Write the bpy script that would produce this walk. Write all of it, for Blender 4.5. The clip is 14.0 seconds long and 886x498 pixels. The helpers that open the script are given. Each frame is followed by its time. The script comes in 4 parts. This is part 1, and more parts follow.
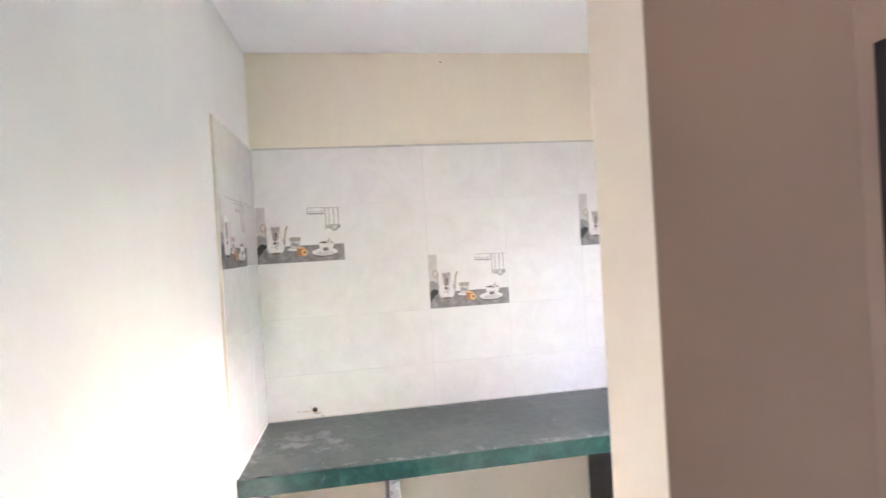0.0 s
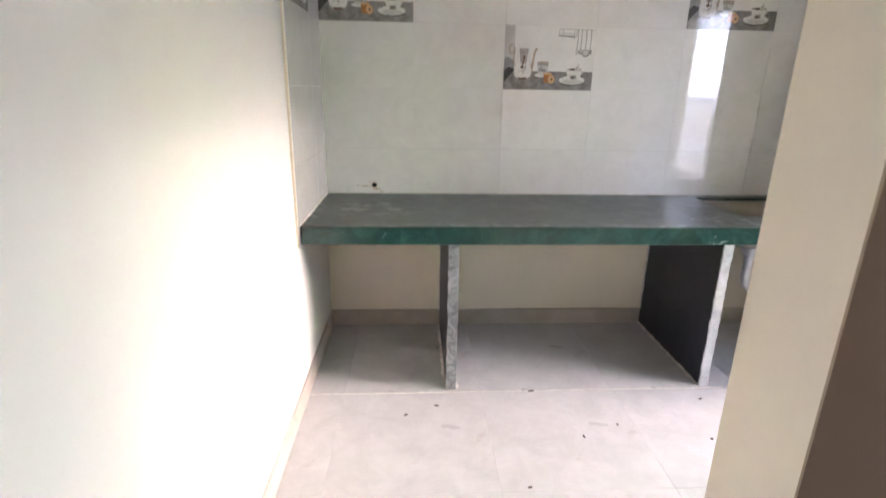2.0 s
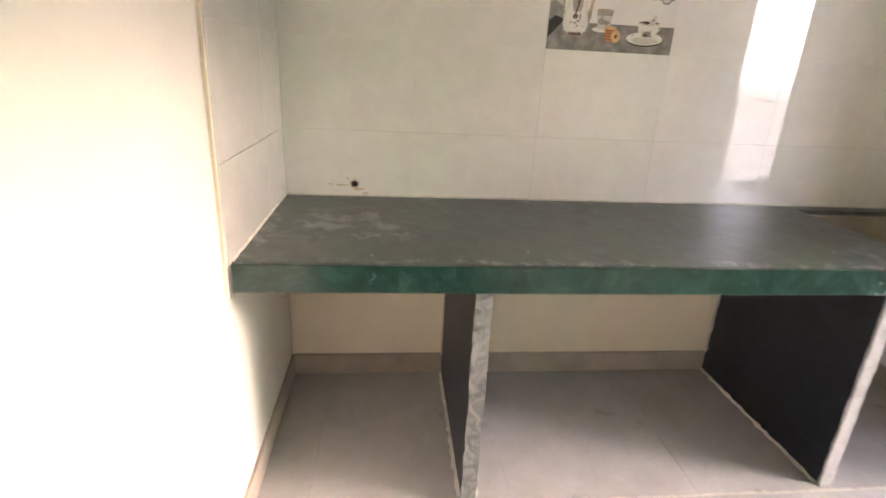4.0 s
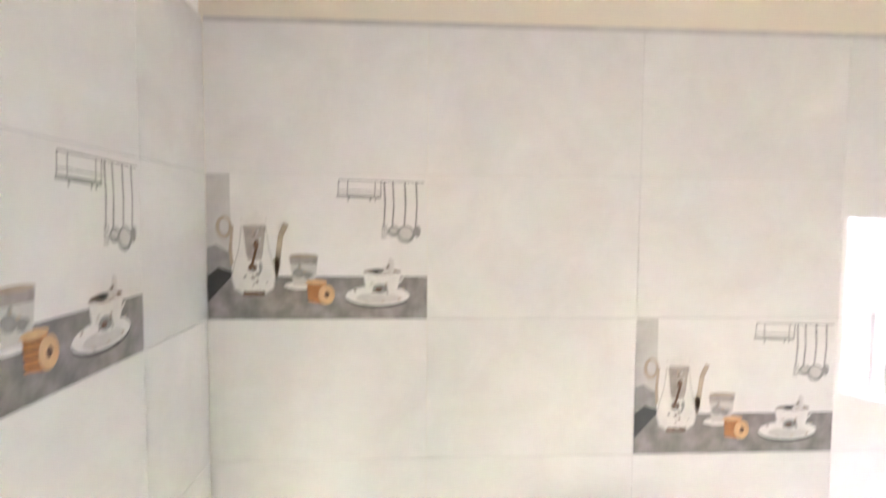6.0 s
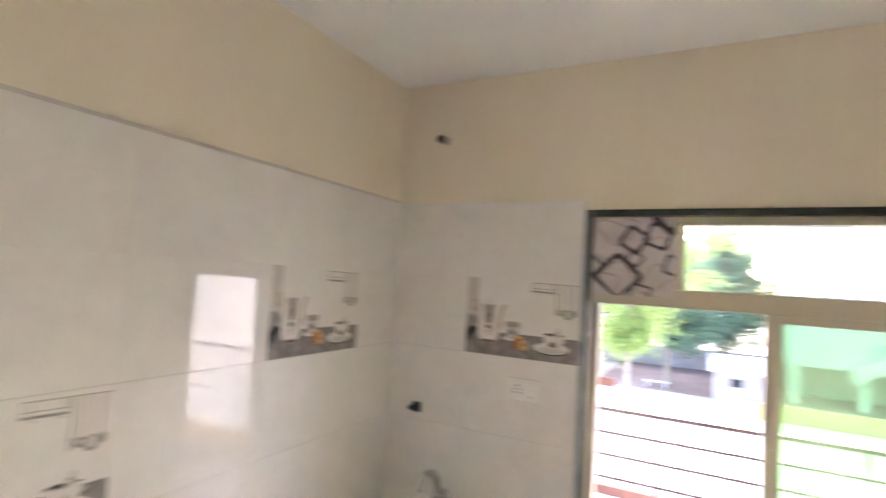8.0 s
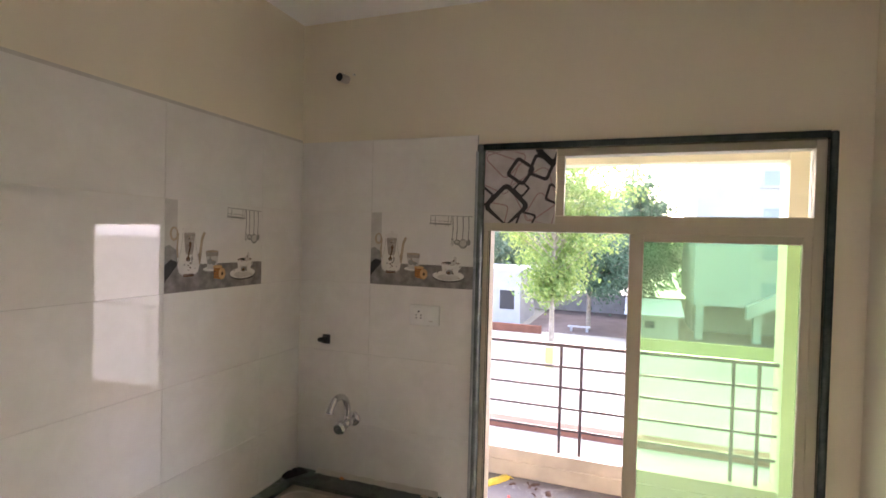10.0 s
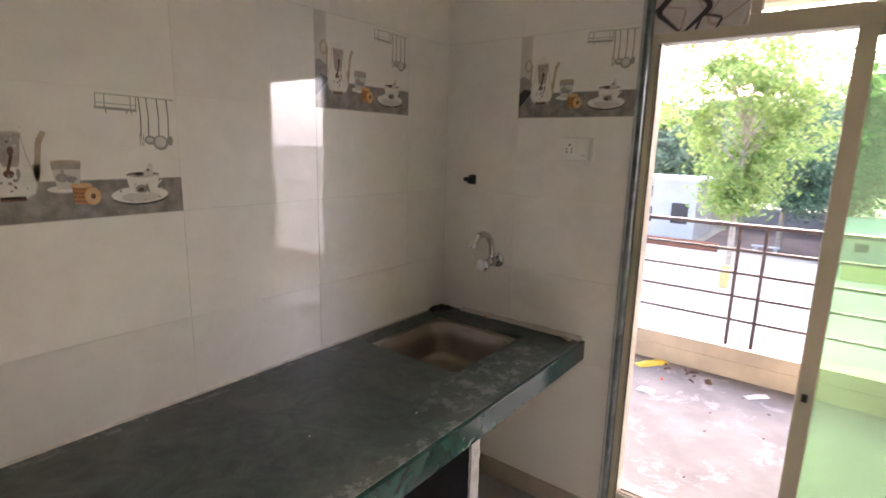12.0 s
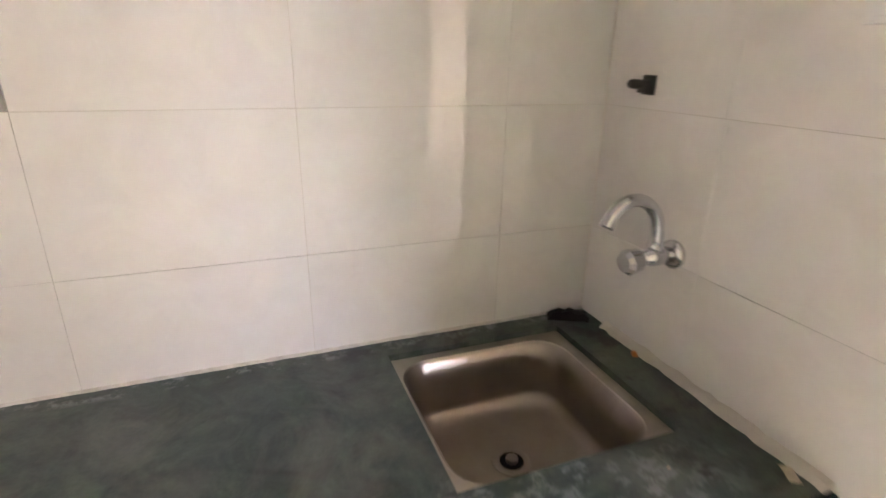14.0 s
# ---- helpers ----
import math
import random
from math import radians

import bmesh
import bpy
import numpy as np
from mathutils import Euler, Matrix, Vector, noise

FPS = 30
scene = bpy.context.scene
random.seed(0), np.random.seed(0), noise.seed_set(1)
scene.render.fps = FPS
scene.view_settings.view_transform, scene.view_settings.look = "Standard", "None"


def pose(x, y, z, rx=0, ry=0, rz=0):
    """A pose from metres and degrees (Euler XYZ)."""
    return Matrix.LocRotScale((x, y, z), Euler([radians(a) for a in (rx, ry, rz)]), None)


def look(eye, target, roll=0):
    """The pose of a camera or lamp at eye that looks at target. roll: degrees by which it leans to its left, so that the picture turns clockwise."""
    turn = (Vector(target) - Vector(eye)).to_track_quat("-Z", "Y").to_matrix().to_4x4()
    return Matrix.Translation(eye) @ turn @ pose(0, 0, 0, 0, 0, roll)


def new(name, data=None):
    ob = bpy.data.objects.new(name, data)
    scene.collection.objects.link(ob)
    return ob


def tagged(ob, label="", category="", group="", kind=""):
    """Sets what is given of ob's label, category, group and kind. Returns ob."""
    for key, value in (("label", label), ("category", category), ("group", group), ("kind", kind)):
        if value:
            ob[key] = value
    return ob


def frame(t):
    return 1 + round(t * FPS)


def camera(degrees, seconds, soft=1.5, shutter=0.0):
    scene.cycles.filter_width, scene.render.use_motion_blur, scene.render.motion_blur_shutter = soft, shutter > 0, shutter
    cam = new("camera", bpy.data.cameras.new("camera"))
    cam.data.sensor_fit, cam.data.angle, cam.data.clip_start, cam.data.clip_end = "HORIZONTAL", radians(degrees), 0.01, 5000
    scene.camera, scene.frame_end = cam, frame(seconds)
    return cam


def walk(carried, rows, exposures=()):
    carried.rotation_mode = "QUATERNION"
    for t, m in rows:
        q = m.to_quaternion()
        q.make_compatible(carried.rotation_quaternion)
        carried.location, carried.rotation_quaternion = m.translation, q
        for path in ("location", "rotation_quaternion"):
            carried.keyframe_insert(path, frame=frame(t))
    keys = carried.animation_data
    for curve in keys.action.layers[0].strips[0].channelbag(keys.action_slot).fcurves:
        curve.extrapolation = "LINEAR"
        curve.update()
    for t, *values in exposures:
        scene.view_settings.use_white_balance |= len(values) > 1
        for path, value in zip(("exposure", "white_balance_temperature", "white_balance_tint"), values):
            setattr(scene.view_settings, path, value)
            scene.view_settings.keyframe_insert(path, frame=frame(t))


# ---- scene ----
cam = camera(81.5, 14.0, shutter=0.5)
PATH = [
    (0, (0.543, -2.821, 1.642), (0.854, -0.846, 1.626), -3.3),
    (0.5, (0.515, -2.784, 1.652), (0.664, -0.79, 1.627), -2.3),
    (1, (0.504, -2.744, 1.617), (0.588, -0.754, 1.439), -1.2),
    (1.5, (0.48, -2.702, 1.461), (0.558, -0.755, 1.011), -0.1),
    (2, (0.457, -2.691, 1.293), (0.567, -0.785, 0.696), 1.0),
    (2.2, (0.428, -2.662, 1.273), (0.577, -0.773, 0.634), 1.5),
    (4.3, (0.356, -1.667, 1.226), (0.573, 0.203, 0.55), 3.0),
    (4.5, (0.344, -1.539, 1.239), (0.574, 0.334, 0.578), 2.8),
    (5, (0.366, -1.294, 1.291), (0.523, 0.621, 0.733), 1.6),
    (5.5, (0.436, -1.111, 1.552), (0.482, 0.854, 1.18), -0.1),
    (6, (0.425, -1.07, 1.801), (0.532, 0.923, 1.687), 0.4),
    (6.5, (0.427, -1.083, 1.854), (0.916, 0.854, 1.952), 2.3),
    (7, (0.513, -1.123, 1.864), (1.481, 0.622, 2.0), 2.7),
    (7.5, (0.594, -1.194, 1.899), (2.011, 0.214, 2.007), 2.9),
    (8, (0.625, -1.216, 1.879), (2.39, -0.283, 1.992), 3.3),
    (8.2, (0.589, -1.183, 1.852), (2.463, -0.493, 1.976), 3.4),
    (10.3, (0.592, -1.38, 1.758), (2.451, -0.649, 1.67), 1.0),
    (10.5, (0.586, -1.378, 1.717), (2.425, -0.601, 1.59), 1.1),
    (11, (0.569, -1.355, 1.615), (2.368, -0.509, 1.399), 1.4),
    (11.5, (0.595, -1.348, 1.548), (2.295, -0.34, 1.24), 1.3),
    (12, (0.69, -1.39, 1.481), (2.244, -0.194, 1.086), 1.4),
    (12.5, (0.883, -1.294, 1.426), (2.338, -0.013, 0.934), 1.9),
    (13, (1.13, -1.193, 1.396), (2.428, 0.219, 0.829), 1.5),
    (13.5, (1.465, -1.181, 1.388), (2.474, 0.429, 0.764), 0.8),
    (14, (1.706, -1.046, 1.381), (2.376, 0.71, 0.696), 1.0),
]
EXPOSURES = [(0.0, 5.5, 5250, 32), (1.0, 5.4, 5250, 32), (1.5, 4.87, 5300, 30), (2.2, 4.5, 5350, 27), (4.4, 4.7, 6100, 30), (5.5, 5.42, 5850, 31), (6.5, 5.55, 5300, 33),
             (7.2, 5.25, 5400, 30), (8.0, 4.65, 5850, 30), (10.3, 3.8, 6050, 32), (11.5, 3.65, 6050, 29), (12.5, 4.0, 6050, 31), (13.5, 4.45, 6100, 32), (14.0, 4.82, 6050, 32)]
walk(cam, [(t, look(eye, target, roll)) for t, eye, target, roll in PATH], EXPOSURES)

# ---- world and sun ----
SUN_DIR = Vector((-0.93, 0.10, -0.30)).normalized()
world = bpy.data.worlds.new("world")
scene.world = world
world.use_nodes = True
wn = world.node_tree.nodes
sky = wn.new("ShaderNodeTexSky")
sky.sky_type = "NISHITA"
sky.sun_disc = False
sky.sun_elevation = math.asin(-SUN_DIR.z)
sky.sun_rotation = math.atan2(-SUN_DIR.x, -SUN_DIR.y)
sky.air_density, sky.dust_density = 1.0, 4.0
wn["Background"].inputs["Strength"].default_value = 0.10
world.node_tree.links.new(sky.outputs[0], wn["Background"].inputs["Color"])
sun_data = bpy.data.lights.new("sun", "SUN")
sun_data.energy, sun_data.angle, sun_data.color = 1.5, radians(174), (0.96, 0.975, 1.0)
sun = new("sun", sun_data)
sun.matrix_world = look((0, 0, 60), Vector((0, 0, 60)) + SUN_DIR)


# fill lamp in the added window opening of the unseen side room
fill_lamp = bpy.data.lights.new("passage_fill", "AREA")
fill_lamp.shape, fill_lamp.size, fill_lamp.size_y, fill_lamp.energy, fill_lamp.color = "RECTANGLE", 1.3, 1.5, 2.5, (1.0, 0.97, 0.93)
new("passage_fill", fill_lamp).matrix_world = look((-2.5, -5.27, 1.45), (-2.5, 0.0, 1.45))


# ---- materials ----
def shader(name, rough=0.5, metal=0.0, spec=0.5):
    m = bpy.data.materials.new(name)
    m.use_nodes = True
    b = m.node_tree.nodes["Principled BSDF"]
    b.inputs["Roughness"].default_value = rough
    b.inputs["Metallic"].default_value = metal
    b.inputs["Specular IOR Level"].default_value = spec
    return m, m.node_tree, b


def noise_fac(nt, scale, detail=4.0, rough=0.55, coord="Object", stretch=None, warp=0.0):
    tc = nt.nodes.new("ShaderNodeTexCoord")
    n = nt.nodes.new("ShaderNodeTexNoise")
    n.inputs["Scale"].default_value = scale
    n.inputs["Detail"].default_value = detail
    n.inputs["Roughness"].default_value = rough
    n.inputs["Distortion"].default_value = warp
    if stretch:
        mp = nt.nodes.new("ShaderNodeMapping")
        mp.inputs["Scale"].default_value = stretch
        nt.links.new(tc.outputs[coord], mp.inputs[0])
        nt.links.new(mp.outputs[0], n.inputs["Vector"])
    else:
        nt.links.new(tc.outputs[coord], n.inputs["Vector"])
    return n.outputs["Fac"]


def ramp(nt, fac, stops):
    r = nt.nodes.new("ShaderNodeValToRGB")
    e = r.color_ramp.elements
    while len(e) < len(stops):
        e.new(0.5)
    for k, (p, c) in zip(e, stops):
        k.position = p
        k.color = (*c, 1) if len(c) == 3 else c
    nt.links.new(fac, r.inputs[0])
    return r.outputs[0]


def mixed(nt, fac, a, b, mode="MIX"):
    n = nt.nodes.new("ShaderNodeMix")
    n.data_type, n.blend_type = "RGBA", mode
    for sock, v in ((n.inputs[0], fac), (n.inputs[6], a), (n.inputs[7], b)):
        if isinstance(v, (int, float)):
            sock.default_value = v
        elif isinstance(v, tuple):
            sock.default_value = (*v, 1)
        else:
            nt.links.new(v, sock)
    return n.outputs[2]


def bump(nt, b, fac, strength, dist=0.002):
    n = nt.nodes.new("ShaderNodeBump")
    n.inputs["Strength"].default_value = strength
    n.inputs["Distance"].default_value = dist
    nt.links.new(fac, n.inputs["Height"])
    nt.links.new(n.outputs[0], b.inputs["Normal"])


def plain(name, col, rough=0.5, metal=0.0, var=0.12, scale=6.0, fine=90.0, bumps=0.1, spec=0.5):
    """A surface with cloudy tone at one scale and grain at another."""
    m, nt, b = shader(name, rough, metal, spec)
    big = noise_fac(nt, scale, 3.0)
    lo = tuple(c * (1 - var) for c in col)
    hi = tuple(min(1.0, c * (1 + var * 0.7)) for c in col)
    c1 = ramp(nt, big, [(0.3, lo), (0.7, hi)])
    fn = noise_fac(nt, fine, 3.0)
    c2 = mixed(nt, 0.10, c1, ramp(nt, fn, [(0.35, (0.75, 0.75, 0.75)), (0.65, (1, 1, 1))]), "MULTIPLY")
    nt.links.new(c2, b.inputs["Base Color"])
    if bumps:
        bump(nt, b, fn, bumps)
    return m


def wall_paint(name, col):
    m, nt, b = shader(name, 0.62)
    big = noise_fac(nt, 1.3, 4.0)
    c1 = ramp(nt, big, [(0.3, tuple(c * 0.95 for c in col)), (0.7, col)])
    streak = noise_fac(nt, 5.0, 4.0, stretch=(1, 1, 0.25))
    c2 = mixed(nt, 0.12, c1, ramp(nt, streak, [(0.4, (0.86, 0.84, 0.8)), (0.6, (1, 1, 1))]), "MULTIPLY")
    nt.links.new(c2, b.inputs["Base Color"])
    bump(nt, b, noise_fac(nt, 160.0, 2.0), 0.08)
    return m


def ceramic(name, lo, hi, tint, rough):
    m, nt, b = shader(name, rough)
    oi = nt.nodes.new("ShaderNodeObjectInfo")
    tc = nt.nodes.new("ShaderNodeTexCoord")
    sh = nt.nodes.new("ShaderNodeVectorMath")
    sh.operation = "SCALE"
    cv = nt.nodes.new("ShaderNodeCombineXYZ")
    for k in range(3):
        nt.links.new(oi.outputs["Random"], cv.inputs[k])
    nt.links.new(cv.outputs[0], sh.inputs[0])
    sh.inputs["Scale"].default_value = 37.0
    ad = nt.nodes.new("ShaderNodeVectorMath")
    nt.links.new(tc.outputs["Object"], ad.inputs[0])
    nt.links.new(sh.outputs[0], ad.inputs[1])
    n1 = nt.nodes.new("ShaderNodeTexNoise")
    n1.inputs["Scale"].default_value, n1.inputs["Detail"].default_value = 7.0, 6.0
    n1.inputs["Roughness"].default_value, n1.inputs["Distortion"].default_value = 0.62, 0.6
    nt.links.new(ad.outputs[0], n1.inputs["Vector"])
    c1 = ramp(nt, n1.outputs["Fac"], [(0.3, lo), (0.68, hi)])
    n2 = nt.nodes.new("ShaderNodeTexNoise")
    n2.inputs["Scale"].default_value, n2.inputs["Detail"].default_value = 28.0, 4.0
    nt.links.new(ad.outputs[0], n2.inputs["Vector"])
    c2 = mixed(nt, 0.10, c1, ramp(nt, n2.outputs["Fac"], [(0.4, tint), (0.6, (1, 1, 1))]), "MULTIPLY")
    nt.links.new(c2, b.inputs["Base Color"])
    smear = ramp(nt, noise_fac(nt, 3.0, 3.0), [(0.35, (rough * 0.8,) * 3), (0.75, (rough * 1.9,) * 3)])
    nt.links.new(smear, b.inputs["Roughness"])
    bump(nt, b, n2.outputs["Fac"], 0.006, 0.001)
    return m


M_TILE = ceramic("glazed_wall_tile", (0.74, 0.72, 0.685), (0.81, 0.79, 0.76), (0.88, 0.86, 0.82), 0.02)
M_TILE.node_tree.nodes["Principled BSDF"].inputs["Specular IOR Level"].default_value = 0.3
for key_, val_ in (("Coat Weight", 1.0), ("Coat IOR", 1.5), ("Coat Roughness", 0.012)):
    M_TILE.node_tree.nodes["Principled BSDF"].inputs[key_].default_value = val_
M_TRIM = plain("grey_cement_edge", (0.55, 0.52, 0.48), 0.5, scale=12)
M_GROUT = plain("cream_grout", (0.55, 0.52, 0.46), 0.8)
M_CREAM = wall_paint("cream_wall_paint", (0.80, 0.73, 0.59))
M_PALE = wall_paint("off_white_wall_paint", (0.79, 0.775, 0.735))
M_TAN = wall_paint("tan_wall_face", (0.34, 0.25, 0.165))
M_CEIL = wall_paint("white_ceiling_paint", (0.86, 0.86, 0.86))
M_FLOORT = ceramic("matt_floor_tile", (0.40, 0.39, 0.39), (0.47, 0.465, 0.465), (0.75, 0.72, 0.68), 0.32)
nt_ = M_FLOORT.node_tree
b_fl = nt_.nodes["Principled BSDF"]
spots_ = ramp(nt_, noise_fac(nt_, 6.0, 8.0, 0.75, warp=0.6), [(0.60, (0, 0, 0)), (0.74, (0.55, 0.55, 0.55))])
nt_.links.new(mixed(nt_, spots_, b_fl.inputs["Base Color"].links[0].from_socket, (0.30, 0.22, 0.17)), b_fl.inputs["Base Color"])
M_SKIRT = plain("beige_skirting_tile", (0.42, 0.37, 0.32), 0.35, scale=9)
M_ALU = plain("cream_powder_coated_aluminium", (0.52, 0.47, 0.37), 0.38, scale=3, var=0.06, bumps=0.02)
M_RIM = plain("brushed_steel_rim", (0.50, 0.45, 0.39), 0.42, 1.0, scale=14, var=0.12, bumps=0.02)
M_STEEL = plain("stainless_steel", (0.38, 0.335, 0.29), 0.28, 1.0, scale=12, var=0.10, bumps=0.02)
M_CHROME = plain("chrome", (0.62, 0.62, 0.64), 0.07, 1.0, scale=20, var=0.05, bumps=0)
M_BLACK = plain("black_metal", (0.02, 0.02, 0.022), 0.4)
# near-black fill that puts the shade inside holes and track grooves into colour
M_DARKHOLE = plain("hole_shade", (0.006, 0.006, 0.006), 0.9)
M_PVC = plain("white_pvc", (0.76, 0.75, 0.71), 0.35, scale=20)
M_PLATE = plain("white_switch_plastic", (0.80, 0.80, 0.78), 0.25, scale=10, var=0.04, bumps=0)
M_RAIL = plain("brown_painted_steel", (0.055, 0.035, 0.035), 0.45, scale=14)
M_PARAPET = plain("weathered_cream_plaster", (0.45, 0.39, 0.30), 0.85, scale=3, var=0.22, bumps=0.4)
M_BALFLOOR = plain("dusty_cement_floor", (0.15, 0.138, 0.134), 0.85, scale=4, var=0.25, bumps=0.3)
M_YELLOWPL = plain("pale_yellow_plaster", (0.64, 0.58, 0.42), 0.8, scale=2)
M_DOORDARK = plain("dark_stained_door", (0.02, 0.017, 0.015), 0.45, scale=8)


nt_ = M_BALFLOOR.node_tree
b_fl = nt_.nodes["Principled BSDF"]
spots_ = ramp(nt_, noise_fac(nt_, 5.0, 9.0, 0.75, warp=0.5), [(0.55, (0, 0, 0)), (0.60, (0.6, 0.6, 0.6))])
nt_.links.new(mixed(nt_, spots_, b_fl.inputs["Base Color"].links[0].from_socket, (0.27, 0.255, 0.25)), b_fl.inputs["Base Color"])


def stone(name, cols, rough, dust=None, dust_scale=5.0, dust_lo=0.58, dust_hi=0.72, scale=9.0):
    """Marbled stone with an optional film of pale dust in patches."""
    m, nt, b = shader(name, rough)
    n = noise_fac(nt, scale, 8.0, 0.66, warp=1.4)
    c = ramp(nt, n, cols)
    fn = noise_fac(nt, 140.0, 3.0)
    c = mixed(nt, 0.35, c, ramp(nt, fn, [(0.35, (0.55, 0.58, 0.56)), (0.62, (1, 1, 1))]), "MULTIPLY")
    if dust:
        d = noise_fac(nt, dust_scale, 7.0, 0.68, warp=0.5)
        fac = ramp(nt, d, [(dust_lo, (0, 0, 0)), (dust_hi, (0.8, 0.8, 0.8))])
        c = mixed(nt, fac, c, dust)
        rr = mixed(nt, fac, (rough,) * 3, (0.75,) * 3)
        nt.links.new(rr, b.inputs["Roughness"])
    nt.links.new(c, b.inputs["Base Color"])
    bump(nt, b, fn, 0.03)
    return m


def patch(nt, links_in, centre, radius, scale):
    """A broken blotch round a place on the object, as a colour to mix by."""
    tc = nt.nodes.new("ShaderNodeTexCoord")
    mp = nt.nodes.new("ShaderNodeMapping")
    mp.vector_type = "TEXTURE"
    mp.inputs["Location"].default_value = centre
    mp.inputs["Scale"].default_value = radius
    nt.links.new(tc.outputs["Object"], mp.inputs[0])
    gr = nt.nodes.new("ShaderNodeTexGradient")
    gr.gradient_type = "SPHERICAL"
    nt.links.new(mp.outputs[0], gr.inputs[0])
    fall = ramp(nt, gr.outputs["Fac"], [(0.0, (0, 0, 0)), (0.45, (1, 1, 1))])
    n = ramp(nt, noise_fac(nt, scale, 8.0, 0.72, warp=0.1), [(0.50, (0, 0, 0)), (0.60, (1, 1, 1))])
    return mixed(nt, 1.0, fall, n, "MULTIPLY")


def add_blotches(m, spots, col, amount):
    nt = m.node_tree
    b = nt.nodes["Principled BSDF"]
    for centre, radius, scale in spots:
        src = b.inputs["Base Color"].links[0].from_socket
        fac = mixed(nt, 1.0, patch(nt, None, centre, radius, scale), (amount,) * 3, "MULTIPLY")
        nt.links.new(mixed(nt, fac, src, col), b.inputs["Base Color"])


M_GRANITE = stone("green_granite", [(0.3, (0.022, 0.034, 0.030)), (0.5, (0.042, 0.066, 0.057)), (0.72, (0.078, 0.110, 0.094))],
                  0.30, (0.25, 0.245, 0.21), 4.0, 0.46, 0.88)
# slab-local pale dust: beside the sink, in the far corner, along the front
add_blotches(M_GRANITE, [((0.80, -0.22, 0.76), (0.42, 0.15, 0.3), 20.0), ((-0.98, 0.0, 0.76), (0.30, 0.22, 0.3), 10.0), ((-0.1, -0.315, 0.76), (1.25, 0.045, 0.3), 26.0),
                     ((-1.235, -0.1, 0.76), (0.04, 0.4, 0.3), 22.0), ((0.2, 0.33, 0.76), (1.5, 0.03, 0.3), 24.0)], (0.34, 0.36, 0.35), 0.5)
# near-black blotches behind the sink, along the wall end and at the front corner
add_blotches(M_GRANITE, [((0.98, 0.315, 0.76), (0.5, 0.06, 0.3), 7.0), ((1.20, 0.05, 0.76), (0.07, 0.45, 0.3), 9.0), ((1.16, -0.24, 0.76), (0.12, 0.10, 0.3), 8.0)], (0.010, 0.010, 0.010), 0.85)
M_FASCIA = stone("polished_green_marble", [(0.3, (0.007, 0.025, 0.021)), (0.5, (0.012, 0.045, 0.037)), (0.75, (0.032, 0.090, 0.074))],
                 0.16, (0.30, 0.40, 0.37), 8.0, 0.64, 0.80)
M_LEGDARK = stone("black_granite_panel", [(0.3, (0.009, 0.011, 0.018)), (0.7, (0.026, 0.031, 0.045))], 0.42,
                  (0.30, 0.29, 0.28), 7.0, 0.66, 0.78)
M_LEGEDGE = stone("rough_sawn_granite_edge", [(0.36, (0.10, 0.11, 0.12)), (0.62, (0.28, 0.29, 0.30))], 0.6, (0.42, 0.49, 0.47), 10.0, 0.6, 0.75, 16.0)
M_LEGPALE = stone("plastered_granite_edge", [(0.3, (0.34, 0.34, 0.35)), (0.7, (0.56, 0.56, 0.57))], 0.6, (0.16, 0.16, 0.17), 9.0, 0.60, 0.70)
M_JAMB = stone("dark_green_marble_jamb", [(0.3, (0.014, 0.024, 0.022)), (0.7, (0.045, 0.065, 0.062))], 0.12)
# same dark marble as the far jamb, with reflected daylight put into its colour
M_JAMBLIT = stone("jamb_marble_painted_lit", [(0.3, (0.07, 0.09, 0.09)), (0.7, (0.20, 0.23, 0.23))], 0.16)
M_SILL = stone("grey_marble_sill", [(0.3, (0.30, 0.33, 0.36)), (0.7, (0.52, 0.55, 0.58))], 0.25)


def glass(name, col, tint_mix):
    m, nt, b = shader(name, 0.02)
    tr = nt.nodes.new("ShaderNodeBsdfTransparent")
    tr.inputs[0].default_value = (*col, 1)
    gl = nt.nodes.new("ShaderNodeBsdfGlossy")
    gl.inputs["Roughness"].default_value = 0.02
    fr = nt.nodes.new("ShaderNodeFresnel")
    fr.inputs["IOR"].default_value = 1.5
    hz = nt.nodes.new("ShaderNodeBsdfTranslucent")
    hz.inputs[0].default_value = (*col, 1)
    dirt = ramp(nt, noise_fac(nt, 4.0, 5.0), [(0.3, (tint_mix * 0.5,) * 3), (0.7, (tint_mix * 1.4,) * 3)])
    a = nt.nodes.new("ShaderNodeMixShader")
    nt.links.new(dirt, a.inputs[0])
    nt.links.new(tr.outputs[0], a.inputs[1])
    nt.links.new(hz.outputs[0], a.inputs[2])
    s = nt.nodes.new("ShaderNodeMixShader")
    nt.links.new(fr.outputs[0], s.inputs[0])
    nt.links.new(a.outputs[0], s.inputs[1])
    nt.links.new(gl.outputs[0], s.inputs[2])
    nt.links.new(s.outputs[0], nt.nodes["Material Output"].inputs[0])
    nt.nodes.remove(b)
    return m


M_GREEN = glass("green_tinted_glass", (0.56, 0.77, 0.54), 0.045)
M_CLEAR = glass("clear_glass", (0.93, 0.97, 0.94), 0.02)


# ---- mesh helpers ----
def box(bm, lo, hi, bevel=0.0):
    vs = [bm.verts.new((x, y, z)) for x in (lo[0], hi[0]) for y in (lo[1], hi[1]) for z in (lo[2], hi[2])]
    fs = [bm.faces.new([vs[i] for i in q]) for q in ((0, 1, 3, 2), (4, 6, 7, 5), (0, 4, 5, 1), (2, 3, 7, 6), (0, 2, 6, 4), (1, 5, 7, 3))]
    if bevel:
        es = list({e for f in fs for e in f.edges})
        bmesh.ops.bevel(bm, geom=es, offset=bevel, segments=2, affect="EDGES", profile=0.5)
    return bm


